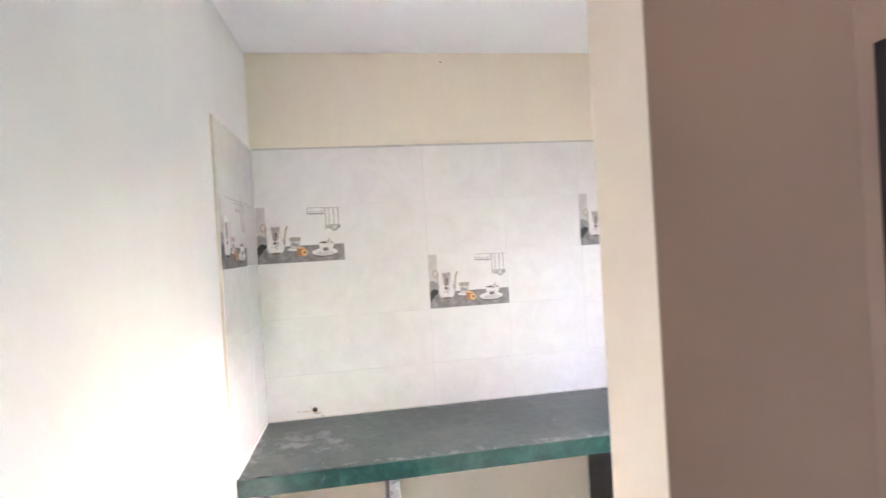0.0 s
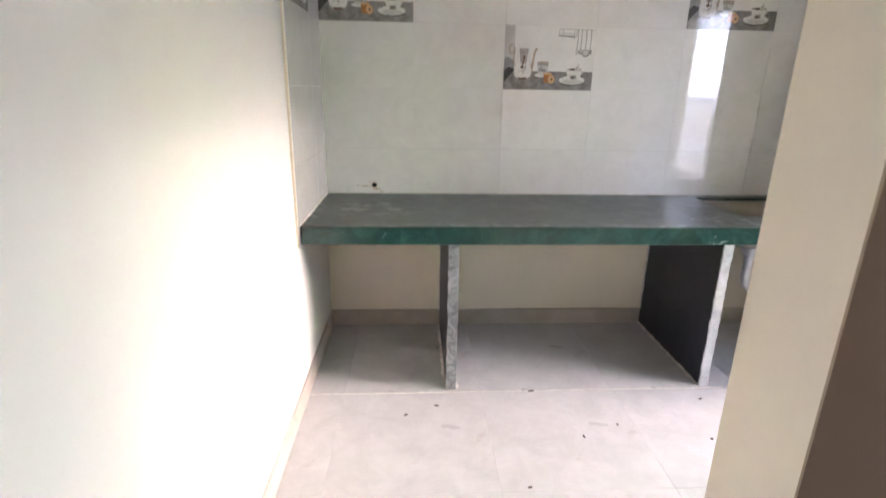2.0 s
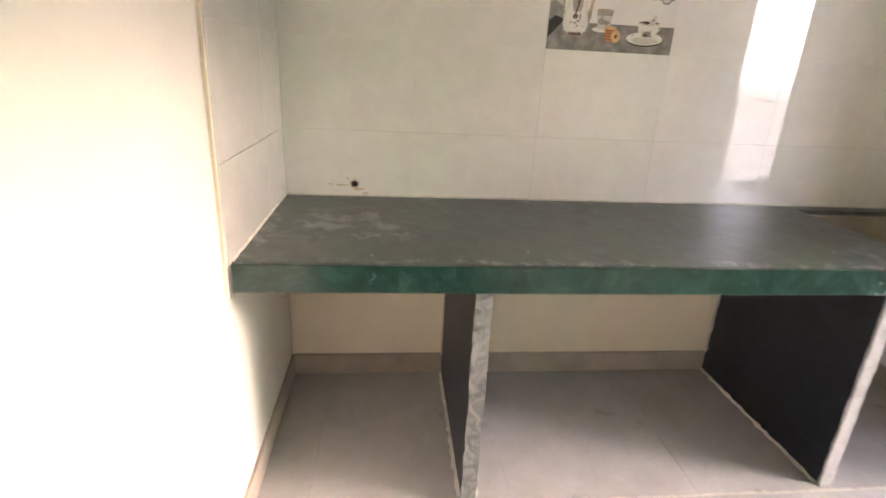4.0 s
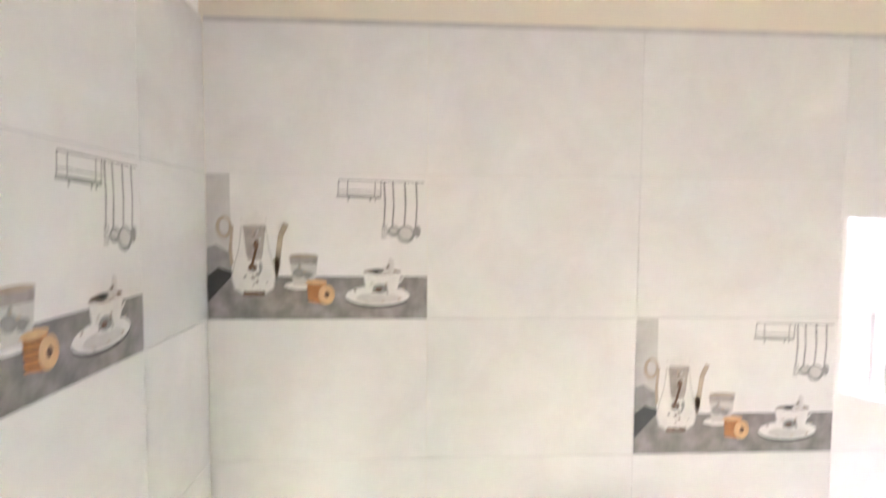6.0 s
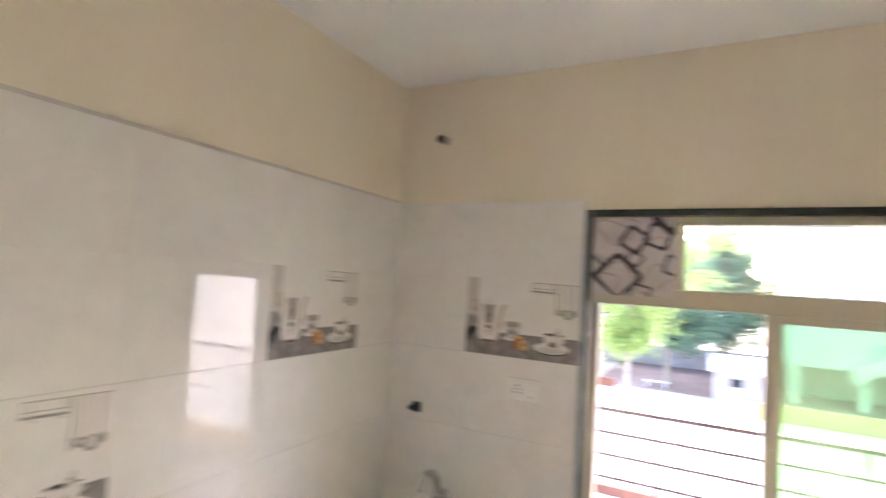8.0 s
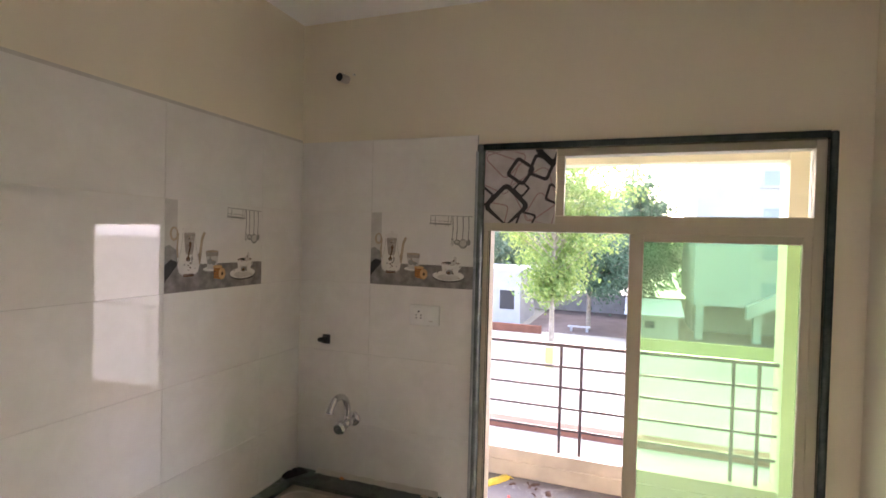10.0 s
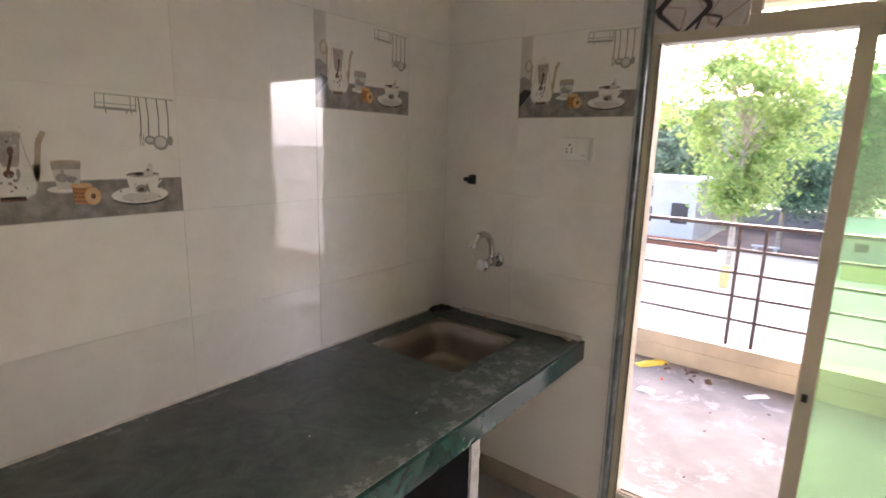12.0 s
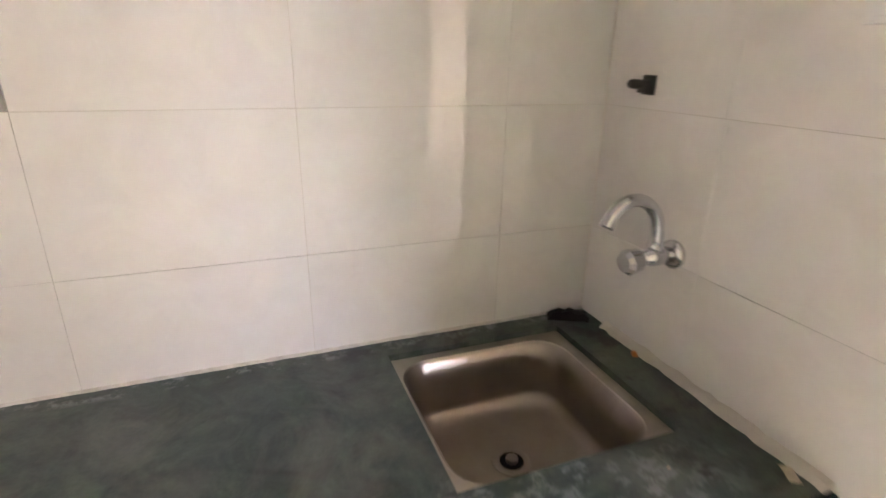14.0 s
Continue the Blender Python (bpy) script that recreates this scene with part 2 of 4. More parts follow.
def boxed(*args, bevel=0.0):
    bm = bmesh.new()
    box(bm, *args, bevel=bevel)
    return bm


def tube(bm, pts, radii, seg=12, caps=True):
    """A round tube through points, with a radius at each."""
    pts = [Vector(p) for p in pts]
    if not isinstance(radii, (list, tuple)):
        radii = [radii] * len(pts)
    rings = []
    up = None
    for i, p in enumerate(pts):
        d = (pts[min(i + 1, len(pts) - 1)] - pts[max(i - 1, 0)]).normalized()
        if up is None:
            up = d.orthogonal().normalized()
        up = (up - d * up.dot(d)).normalized()
        side = d.cross(up)
        rings.append([bm.verts.new(p + (up * math.cos(a) + side * math.sin(a)) * radii[i])
                      for a in (2 * math.pi * k / seg for k in range(seg))])
    for a, b in zip(rings, rings[1:]):
        for k in range(seg):
            bm.faces.new((a[k], a[(k + 1) % seg], b[(k + 1) % seg], b[k]))
    if caps:
        bm.faces.new(rings[0][::-1])
        bm.faces.new(rings[-1])
    return bm


def tubed(pts, radii, seg=12):
    bm = bmesh.new()
    tube(bm, pts, radii, seg)
    return bm


def mesh_of(name, bm, mat, smooth=False):
    bmesh.ops.recalc_face_normals(bm, faces=bm.faces)
    me = bpy.data.meshes.new(name)
    bm.to_mesh(me)
    bm.free()
    for m in (mat if isinstance(mat, (list, tuple)) else [mat]):
        me.materials.append(m)
    if smooth:
        for p in me.polygons:
            p.use_smooth = True
    return me


def root_of(ob):
    v = Vector(ob.location)
    while ob.parent:
        ob = ob.parent
        v += ob.location
    return v


def thing(name, at, label, category, group="", kind=""):
    ob = new(name)
    ob.location = at
    ob.empty_display_size = 0.1
    return tagged(ob, label, category, group, kind)


def part(name, bm, mat, parent, label="", smooth=False):
    """Links a bmesh, drawn in world metres, as one mesh under a thing or part."""
    base = root_of(parent)
    bmesh.ops.translate(bm, verts=bm.verts, vec=-base)
    ob = new(name, mesh_of(name, bm, mat, smooth))
    ob.parent = parent
    return tagged(ob, label)


def single(name, bm, mat, label, category, kind="", group="", smooth=False):
    ob = new(name, mesh_of(name, bm, mat, smooth))
    return tagged(ob, label, category, group, kind)


# ---- plan ----
XR, TOP, CEIL = 2.51, 2.193, 2.71        # inner tile face of the balcony wall, tile top, ceiling
ZD, TW, TH = 1.593, 0.45, 0.30           # foot of the picture row, tile width and height
TT = 0.012                               # how far tiles stand proud of the paint
CT, CD = 0.758, 0.675                    # worktop height and depth
DY0, DY1, DZ0, DZ1 = -0.80, -1.965, 0.10, 2.157   # outer edge of the marble door surround
XO = XR + TT + 0.15                      # outer face of the balcony wall
PX = 1.225                                # passage wall
YP0, YP1, XP = -2.055, -2.211, 0.915     # cross wall with the way in


def structure(name, bm, mat, label, category="wall"):
    return single(name, bm, mat, label, category, kind="structure")


def boxes(*pairs):
    bm = bmesh.new()
    for lo, hi in pairs:
        box(bm, lo, hi)
    return bm


# room shell
wall_n = structure("wall_north", boxed((-0.20, TT, -0.1), (XO, 0.17, CEIL)), M_CREAM, "cream painted kitchen wall above and below grey tiles")
wall_w = structure("wall_west", boxed((-0.20, -3.12, -0.1), (-TT, TT, CEIL)), M_PALE, "long off-white painted wall running from passage to kitchen")
wx = XR + TT
wall_e = structure("wall_east", boxes(((wx, DY0, -0.1), (XO, TT, CEIL)), ((wx, YP1, -0.1), (XO, DY1, CEIL)),
                   ((wx, DY1, DZ1), (XO, DY0, CEIL)), ((wx, DY1, -0.1), (XO, DY0, DZ0))), M_CREAM,
                   "cream painted wall with the glazed balcony door opening")
wall_s = structure("wall_south", boxed((XP, YP1, -0.1), (wx, YP0, CEIL)), M_CREAM, "cream painted cross wall beside the open kitchen entrance")
structure("wall_east_dado", boxed((wx - 0.004, DY0, 0.088), (wx, 0.0, CT - 0.0955)), M_PALE, "off-white painted wall below the tiles beside the door")
# thin tan skin, darker than the cream on the wall's other sides
tan_face = structure("wall_south_passage_side", boxed((XP, YP1 - 0.004, -0.1), (PX, YP1, CEIL)), M_TAN, "tan passage side of the cross wall")
ceiling = structure("ceiling", boxes(((-0.20, -5.35, CEIL), (XO, 0.17, CEIL + 0.15)), ((-3.60, -5.35, CEIL), (-0.20, -2.92, CEIL + 0.15))), M_CEIL, "plain white painted concrete ceiling", "ceiling")
floor = structure("floor", boxes(((-0.20, -5.35, -0.2), (XO, 0.17, -0.008)), ((-3.60, -5.35, -0.2), (-0.20, -2.92, -0.008))), M_GROUT, "beige tiled floor with dust and specks", "floor")
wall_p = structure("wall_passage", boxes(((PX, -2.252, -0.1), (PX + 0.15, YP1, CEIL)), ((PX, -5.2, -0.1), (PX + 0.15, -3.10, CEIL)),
                   ((PX, -3.10, 1.87), (PX + 0.15, -2.252, CEIL))), M_TAN, "tan passage wall with a dark doorway")
# unseen side room, added with a window opening that lets light into the passage
wall_b = structure("wall_back", boxes(((-3.60, -5.35, -0.1), (-3.2, -5.2, CEIL)), ((-1.8, -5.35, -0.1), (PX + 0.15, -5.2, CEIL)), ((-3.2, -5.35, -0.1), (-1.8, -5.2, 0.65)), ((-3.2, -5.35, 2.25), (-1.8, -5.2, CEIL)), ((-3.60, -5.2, -0.1), (-3.45, -2.92, CEIL)), ((-3.45, -3.07, -0.1), (-0.20, -2.92, CEIL))), M_CREAM, "unseen cream walls closing the passage and an added side room")
pdoor = thing("door_2", (PX, -2.676, 0), "closed dark-stained door in a black frame", "door", kind="structure")
part("door_frame", boxes(((PX - 0.015, -2.30, 0), (PX + 0.14, -2.252, 1.87)), ((PX - 0.015, -3.10, 0), (PX + 0.14, -3.052, 1.87)),
     ((PX - 0.015, -3.052, 1.82), (PX + 0.14, -2.30, 1.87))), M_DOORDARK, pdoor)
part("door_leaf", boxed((PX + 0.05, -3.05, 0.006), (PX + 0.085, -2.302, 1.818), bevel=0.003), M_DOORDARK, pdoor)

structure("tile_trim", boxes(((0, 0.003, TOP), (XR, TT, TOP + 0.011)), ((-TT, -0.70, TOP), (-0.003, 0.003, TOP + 0.011))), M_TRIM, "grey cement edge along the tile top", "trim")
for nx, ny, nz, ax in ((-TT, -1.933, 1.884, "x"), (1.032, TT, 2.656, "y")):
    v = Vector((0.010, 0, 0)) if ax == "x" else Vector((0, -0.010, 0))
    single("nail", tubed([Vector((nx, ny, nz)), Vector((nx, ny, nz)) + v, Vector((nx, ny, nz - 0.004)) + v * 1.2], [0.0025, 0.003, 0.002], 8), M_BLACK, "small rusty nail in the cream wall", "nail")
structure("tile_end_trim", boxed((-TT, -0.708, CT - 0.08), (-0.002, -0.7005, TOP + 0.011), bevel=0.002), M_CREAM, "cream cement edge beside the last tiles", "trim")
# skirting tiles
sk = structure("baseboard", boxes(((0.0 - TT, -TT + TT, 0), (wx, TT, 0.088)), ((-TT, YP1 - 0.909, 0), (-0.002, 0, 0.088)), ((wx - 0.010, DY0, 0), (wx, 0, 0.088)),
               ((XP, YP0, 0), (wx, YP0 + 0.01, 0.088))), M_SKIRT, "beige skirting tiles along the walls", "skirting")


# ---- balcony door ----
door = thing("door_1", (XR, -1.38, DZ0), "aluminium sliding balcony door with green glass, half open, in a marble surround", "door", kind="structure")
JX0, JX1 = XR - 0.006, XO + 0.004
for nm, lo, hi in (("jamb", (JX0 - 0.008, DY0 - 0.026, DZ0), (JX1, DY0, DZ1)), ("jamb", (JX0, DY1, DZ0), (JX1, DY1 + 0.024, DZ1)),
                   ("head_lining", (JX0, DY1 + 0.024, DZ1 - 0.024), (JX1, DY0 - 0.024, DZ1))):
    part(nm, boxed(lo, hi, bevel=0.009 if nm == "jamb" else 0.003), M_JAMBLIT if hi[1] == DY0 else M_JAMB, door, "dark green marble lining, daylight sheen put into its colour" if hi[1] == DY0 else "dark green marble lining", smooth=False)
# separate pale strip on the near lining, in the sill's marble
part("edge_strip", boxed((JX0 - 0.0095, DY0 - 0.009, DZ0), (XR + 0.002, DY0 + 0.003, DZ1 - 0.03), bevel=0.003), M_SILL, door, "pale strip along the front edge of the lining")
part("sill", boxed((JX0 - 0.012, DY1 - 0.01, DZ0 - 0.005), (JX1 + 0.02, DY0 + 0.01, DZ0 + 0.022), bevel=0.003), M_SILL, door, "grey marble sill")
AX0, AX1 = XR + 0.022, XR + 0.082
ya, yb = DY0 - 0.024, DY1 + 0.024
za, zb = DZ0 + 0.022, DZ1 - 0.024
ZT = 1.885                                # foot of the top light
frame_al = part("frame", boxed((AX0, ya - 0.032, za), (AX1, ya, zb), bevel=0.002), M_ALU, door)
part("frame", boxed((AX0, yb, za), (AX1, yb + 0.030, zb), bevel=0.002), M_ALU, door)
part("frame", boxed((AX0, yb + 0.030, zb - 0.028), (AX1, ya - 0.032, zb), bevel=0.002), M_ALU, door)
part("transom_bar", boxed((AX0 - 0.004, yb + 0.030, ZT - 0.062), (AX1, ya - 0.032, ZT), bevel=0.003), M_ALU, door)
# dark strips on the frame face stand for its shaded grooves
part("groove_line", boxed((AX0 - 0.001, ya - 0.030, za), (AX0 + 0.002, ya - 0.0265, ZT - 0.062)), M_BLACK, door, "thin dark strip drawn for a frame groove")
part("groove_line", boxed((AX0 - 0.001, ya - 0.022, za), (AX0 + 0.002, ya - 0.0205, ZT - 0.062)), M_BLACK, door, "thin dark strip drawn for a frame groove")
track = part("track", boxed((AX0, yb + 0.030, za), (AX1, ya - 0.032, za + 0.022)), M_ALU, door)
for k in range(3):
    x = AX0 + 0.006 + 0.022 * k
    part("guide_rail", boxed((x, yb + 0.030, za + 0.022), (x + 0.004, ya - 0.032, za + 0.040)), M_ALU, track)
for k in range(2):
    x = AX0 + 0.012 + 0.022 * k
    part("groove", boxed((x, yb + 0.031, za + 0.0222), (x + 0.012, ya - 0.033, za + 0.024)), M_DARKHOLE, track)
MY = -1.112                               # mullion between patterned panel and top light
part("mullion", boxed((AX0, MY - 0.018, ZT), (AX0 + 0.034, MY + 0.012, zb - 0.028), bevel=0.002), M_ALU, door)
part("top_light_pane", boxed((AX0 + 0.03, yb + 0.030, ZT), (AX0 + 0.035, MY - 0.018, zb - 0.028)), M_CLEAR, door, "clear glass top light").visible_shadow = False


def sash(name, x0, y0, y1, mat, label):
    """A sliding leaf between y0 > y1."""
    z0, z1 = za + 0.034, ZT - 0.055
    leaf = part(name, boxed((x0, y0 - 0.048, z0), (x0 + 0.026, y0, z1), bevel=0.003), M_ALU, door, label)
    part("stile", boxed((x0, y1, z0), (x0 + 0.026, y1 + 0.030, z1), bevel=0.003), M_ALU, leaf)
    part("rail", boxed((x0, y1 + 0.030, z1 - 0.034), (x0 + 0.026, y0 - 0.048, z1), bevel=0.003), M_ALU, leaf)
    part("rail", boxed((x0, y1 + 0.030, z0), (x0 + 0.026, y0 - 0.048, z0 + 0.06), bevel=0.003), M_ALU, leaf)
    part("pane", boxed((x0 + 0.010, y1 + 0.030, z0 + 0.06), (x0 + 0.015, y0 - 0.048, z1 - 0.034)), mat, leaf, "green tinted glass").visible_shadow = False
    return leaf


leaf = sash("sliding_leaf", AX0 + 0.004, -1.362, yb + 0.026, M_GREEN, "green glass leaf in cream aluminium")
part("latch", boxed((AX0 - 0.006, -1.394, 0.734), (AX0 + 0.006, -1.378, 0.758), bevel=0.002), M_BLACK, leaf, "small black latch")
M_PANEL = plain("pale_patterned_laminate", (0.56, 0.52, 0.53), 0.3, scale=14, var=0.16, bumps=0.02)
M_PANELDK = plain("dark_purple_print", (0.035, 0.028, 0.045), 0.3, scale=10)
M_PANELPK = plain("pink_vein_print", (0.40, 0.27, 0.28), 0.3, scale=10)
py0, py1, pz0, pz1 = ya - 0.004, MY + 0.012, ZT - 0.030, zb - 0.002
panel = part("patterned_panel", boxed((AX0 - 0.010, py1, pz0), (AX0 - 0.004, py0, pz1)), M_PANEL, door, "pale panel printed with dark rounded squares")


def ring_square(bm, cy, cz, half, wid, ang, x, n=5):
    """A flat frame with rounded corners, turned by ang, in the plane of the door."""
    def outline(h, r):
        pts = []
        for qx, qy, a0 in ((1, 1, 0), (-1, 1, 90), (-1, -1, 180), (1, -1, 270)):
            for k in range(n):
                a = radians(a0 + 90 * k / (n - 1))
                pts.append((qx * (h - r) + r * math.cos(a), qy * (h - r) + r * math.sin(a)))
        return pts
    c, s = math.cos(radians(ang)), math.sin(radians(ang))
    rings = []
    for h, r in ((half, half * 0.35), (half - wid, (half - wid) * 0.25)):
        rings.append([bm.verts.new((x, min(max(cy + c * u - s * v, py1), py0), min(max(cz + s * u + c * v, pz0), pz1))) for u, v in outline(h, r)])
    m = len(rings[0])
    for k in range(m):
        bm.faces.new((rings[0][k], rings[0][(k + 1) % m], rings[1][(k + 1) % m], rings[1][k]))


pw, ph = py0 - py1, pz1 - pz0
bm = bmesh.new()
for u, v, h, w, a in ((0.32, 0.235, 0.066, 0.017, 44), (0.51, 0.71, 0.042, 0.013, 34), (0.80, 0.76, 0.042, 0.012, 22), (0.53, 0.47, 0.025, 0.008, 40),
                      (0.0, 0.37, 0.030, 0.009, 40), (1.0, 0.40, 0.034, 0.009, 15), (0.60, 0.03, 0.034, 0.008, 15), (0.95, 1.0, 0.050, 0.022, 45)):
    ring_square(bm, py0 - u * pw, pz0 + v * ph, h, w, a, AX0 - 0.0106)
part("printed_squares", bm, M_PANELDK, panel, "dark rounded square outlines")
bm = bmesh.new()
for k, (u, v, h, a) in enumerate(((0.18, 0.70, 0.07, 20), (0.75, 0.40, 0.08, 60), (0.30, 0.90, 0.06, 45), (0.85, 0.15, 0.06, 30), (0.15, 0.10, 0.05, 10))):
    ring_square(bm, py0 - u * pw, pz0 + v * ph, h, 0.005, a, AX0 - 0.0103)
part("printed_veins", bm, M_PANELPK, panel, "faint pink outlines")

# ---- worktop ----
counter = thing("kitchen_worktop", (1.25, -0.35, 0), "dusty dark green granite worktop with marble front on stone legs", "worktop")
SX0, SX1, SY0, SY1 = 1.952, 2.392, -0.066, -0.482      # sink cut-out
zs = CT - 0.016
bm = bmesh.new()
gx, gy = (0.0, SX0, SX1, XR), (-CD, SY1, SY0, 0.0)
gv = {(p, q, r): bm.verts.new((gx[p], gy[q], (zs, CT)[r])) for p in range(4) for q in range(4) for r in range(2)}
for p in range(3):
    for q in range(3):
        if (p, q) != (1, 1):
            for r in range(2):
                bm.faces.new([gv[k] for k in ((p, q, r), (p + 1, q, r), (p + 1, q + 1, r), (p, q + 1, r))])
for lo_, hi_ in ((0, 3), (1, 2)):
    for k in range(lo_, hi_):
        for e in (lo_, hi_):
            bm.faces.new([gv[v] for v in ((k, e, 0), (k + 1, e, 0), (k + 1, e, 1), (k, e, 1))])
            bm.faces.new([gv[v] for v in ((e, k, 0), (e, k + 1, 0), (e, k + 1, 1), (e, k, 1))])
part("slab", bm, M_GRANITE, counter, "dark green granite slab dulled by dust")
part("front_edge", boxed((0.001, -CD - 0.014, CT - 0.075), (XR - 0.001, -CD, CT - 0.001), bevel=0.002), M_FASCIA, counter, "polished green marble front")
part("lower_slab", boxed((0.001, -CD + 0.02, CT - 0.062), (SX0 - 0.03, -0.002, zs - 0.001)), M_LEGEDGE, counter, "rough grey underside")


def rough_leg(x0, x1, seed, edge):
    """A stone slab on edge with a chipped, uneven front edge."""
    rnd = random.Random(seed)
    leg = part("leg", boxed((x0, -CD + 0.004, 0), (x1, -0.001, CT - 0.0625)), M_LEGDARK, counter, "black granite panel leg")
    bm = bmesh.new()
    n = 26
    prev = None
    for k in range(n + 1):
        z = (CT - 0.0765) * k / n
        j = [rnd.uniform(-0.003, 0.002) for _ in range(4)]
        cur = [bm.verts.new(p) for p in ((x0 - 0.001 + j[0], -CD + 0.004, z), (x0 + j[1], -CD - 0.004, z), (x1 + j[2], -CD - 0.004 + j[3] * 0.5, z), (x1 + 0.001, -CD + 0.004, z))]
        if prev:
            for q in range(3):
                bm.faces.new((prev[q], prev[q + 1], cur[q + 1], cur[q]))
        prev = cur
    part("sawn_edge", bm, edge, leg, "pale rough-sawn edge")


rough_leg(0.598, 0.642, 3, M_LEGEDGE)
rough_leg(1.768, 1.808, 8, M_LEGPALE)

# ---- sink and waste ----
sink = thing("kitchen_sink", (2.17, -0.30, CT), "stained stainless steel sink sunk in the worktop", "sink")


def rrect(x0, x1, y0, y1, r, z, n=6):
    pts = []
    for cx, cy, a0 in ((x1 - r, y1 - r, 0), (x0 + r, y1 - r, 90), (x0 + r, y0 + r, 180), (x1 - r, y0 + r, 270)):
        for k in range(n):
            a = radians(a0 + 90 * k / (n - 1))
            pts.append(Vector((cx + r * math.cos(a), cy + r * math.sin(a), z)))
    return pts


def loft(bm, rings, close=True):
    vs = [[bm.verts.new(p) for p in r] for r in rings]
    for a, b in zip(vs, vs[1:]):
        m = len(a)
        for k in range(m):
            bm.faces.new((a[k], a[(k + 1) % m], b[(k + 1) % m], b[k]))
    if close:
        bm.faces.new(vs[-1])
    return vs


bm = bmesh.new()
a, b_, c, d = SX0, SX1, SY1, SY0
ZR = CT - 0.0172                           # the rim lies just under the slab
a1, b1, c1, d1 = a + 0.012, b_ - 0.026, c + 0.012, d - 0.020
rings = [rrect(a1 - 0.002, b1 + 0.002, c1 - 0.002, d1 + 0.002, 0.072, ZR - 0.001), rrect(a1 + 0.005, b1 - 0.005, c1 + 0.005, d1 - 0.005, 0.072, ZR - 0.008),
         rrect(a1 + 0.010, b1 - 0.010, c1 + 0.010, d1 - 0.010, 0.074, ZR - 0.060), rrect(a1 + 0.014, b1 - 0.014, c1 + 0.014, d1 - 0.014, 0.075, ZR - 0.128),
         rrect(a1 + 0.019, b1 - 0.019, c1 + 0.019, d1 - 0.019, 0.076, ZR - 0.142), rrect(a1 + 0.030, b1 - 0.030, c1 + 0.030, d1 - 0.030, 0.078, ZR - 0.153),
         rrect(a1 + 0.05, b1 - 0.05, c1 + 0.05, d1 - 0.05, 0.078, ZR - 0.160), rrect(a1 + 0.14, b1 - 0.14, c1 + 0.12, d1 - 0.12, 0.03, ZR - 0.1655)]
loft(bm, rings)
part("bowl", bm, M_STEEL, sink, "stained steel bowl", smooth=True)
bm = bmesh.new()
loft(bm, [rrect(a - 0.02, b_ + 0.02, c - 0.02, d + 0.02, 0.008, ZR - 0.003), rrect(a - 0.02, b_ + 0.02, c - 0.02, d + 0.02, 0.008, ZR),
          rrect(a1 - 0.001, b1 + 0.001, c1 - 0.001, d1 + 0.001, 0.072, ZR), rrect(a1 + 0.001, b1 - 0.001, c1 + 0.001, d1 - 0.001, 0.072, ZR - 0.003)], close=False)
part("rim", bm, M_RIM, sink, "flat pale steel rim")
scx, scy = (a1 + b1) / 2, (c1 + d1) / 2
drain = part("drain", tubed([(scx, scy, ZR - 0.167), (scx, scy, ZR - 0.163), (scx, scy, ZR - 0.162)], [0.042, 0.042, 0.036], 24), M_STEEL, sink, "round steel waste")
part("strainer_hole", tubed([(scx, scy, ZR - 0.1625), (scx, scy, ZR - 0.1615)], 0.026, 20), M_DARKHOLE, drain)
part("strainer_knob", tubed([(scx, scy, ZR - 0.162), (scx, scy, ZR - 0.152), (scx, scy, ZR - 0.150)], [0.013, 0.013, 0.008], 14), M_STEEL, drain)
waste = thing("waste_pipe", (scx, scy, 0.30), "white plastic waste trap hanging below the sink", "pipe")
part("tailpiece", tubed([(scx, scy, ZR - 0.168), (scx, scy, ZR - 0.215), (scx, scy, ZR - 0.22), (scx, scy, CT - 0.25)], [0.045, 0.045, 0.034, 0.034], 18), M_PVC, waste, smooth=False)
bend = [(scx, scy, CT - 0.25), (scx, scy, 0.40)] + [(scx + 0.055 * (1 - math.cos(math.pi * k / 8)), scy, 0.38 - 0.055 * math.sin(math.pi * k / 8)) for k in range(9)]
part("trap_bend", tubed(bend, 0.021, 14), M_PVC, waste, smooth=True)
bm = bmesh.new()
pts, rad = [], []
for k in range(33):
    z = 0.38 + 0.075 * k / 32
    pts.append((scx + 0.11 + 0.03 * (k / 32) ** 3, scy, z))
    rad.append(0.024 if k % 3 else 0.0195)
tube(bm, pts, rad, 14)
part("corrugated_hose", bm, M_PVC, waste)
part("wall_outlet", tubed([(scx + 0.13, scy, 0.452), (scx + 0.17, scy, 0.445), (XR + 0.010, scy, 0.42)], 0.02, 14), M_STEEL, waste, "grey outlet pipe", smooth=True)

# ---- wall fittings ----
TY, TZ = -0.282, 1.014
tap = thing("wall_tap", (XR, TY, TZ), "chrome swan-neck tap on the tiled wall above the sink", "tap")
part("flange", tubed([(XR, TY, TZ), (XR - 0.008, TY, TZ), (XR - 0.014, TY, TZ)], [0.031, 0.030, 0.018], 24), M_CHROME, tap, smooth=True)
part("body", tubed([(XR - 0.012, TY, TZ), (XR - 0.045, TY, TZ + 0.002), (XR - 0.085, TY, TZ + 0.001)], [0.017, 0.021, 0.016], 18), M_CHROME, tap, smooth=True)
part("knob", tubed([(XR - 0.082, TY, TZ), (XR - 0.092, TY, TZ - 0.001), (XR - 0.118, TY, TZ - 0.004), (XR - 0.128, TY, TZ - 0.005)], [0.014, 0.023, 0.027, 0.020], 12), M_CHROME, tap)
SPX = XR - 0.052
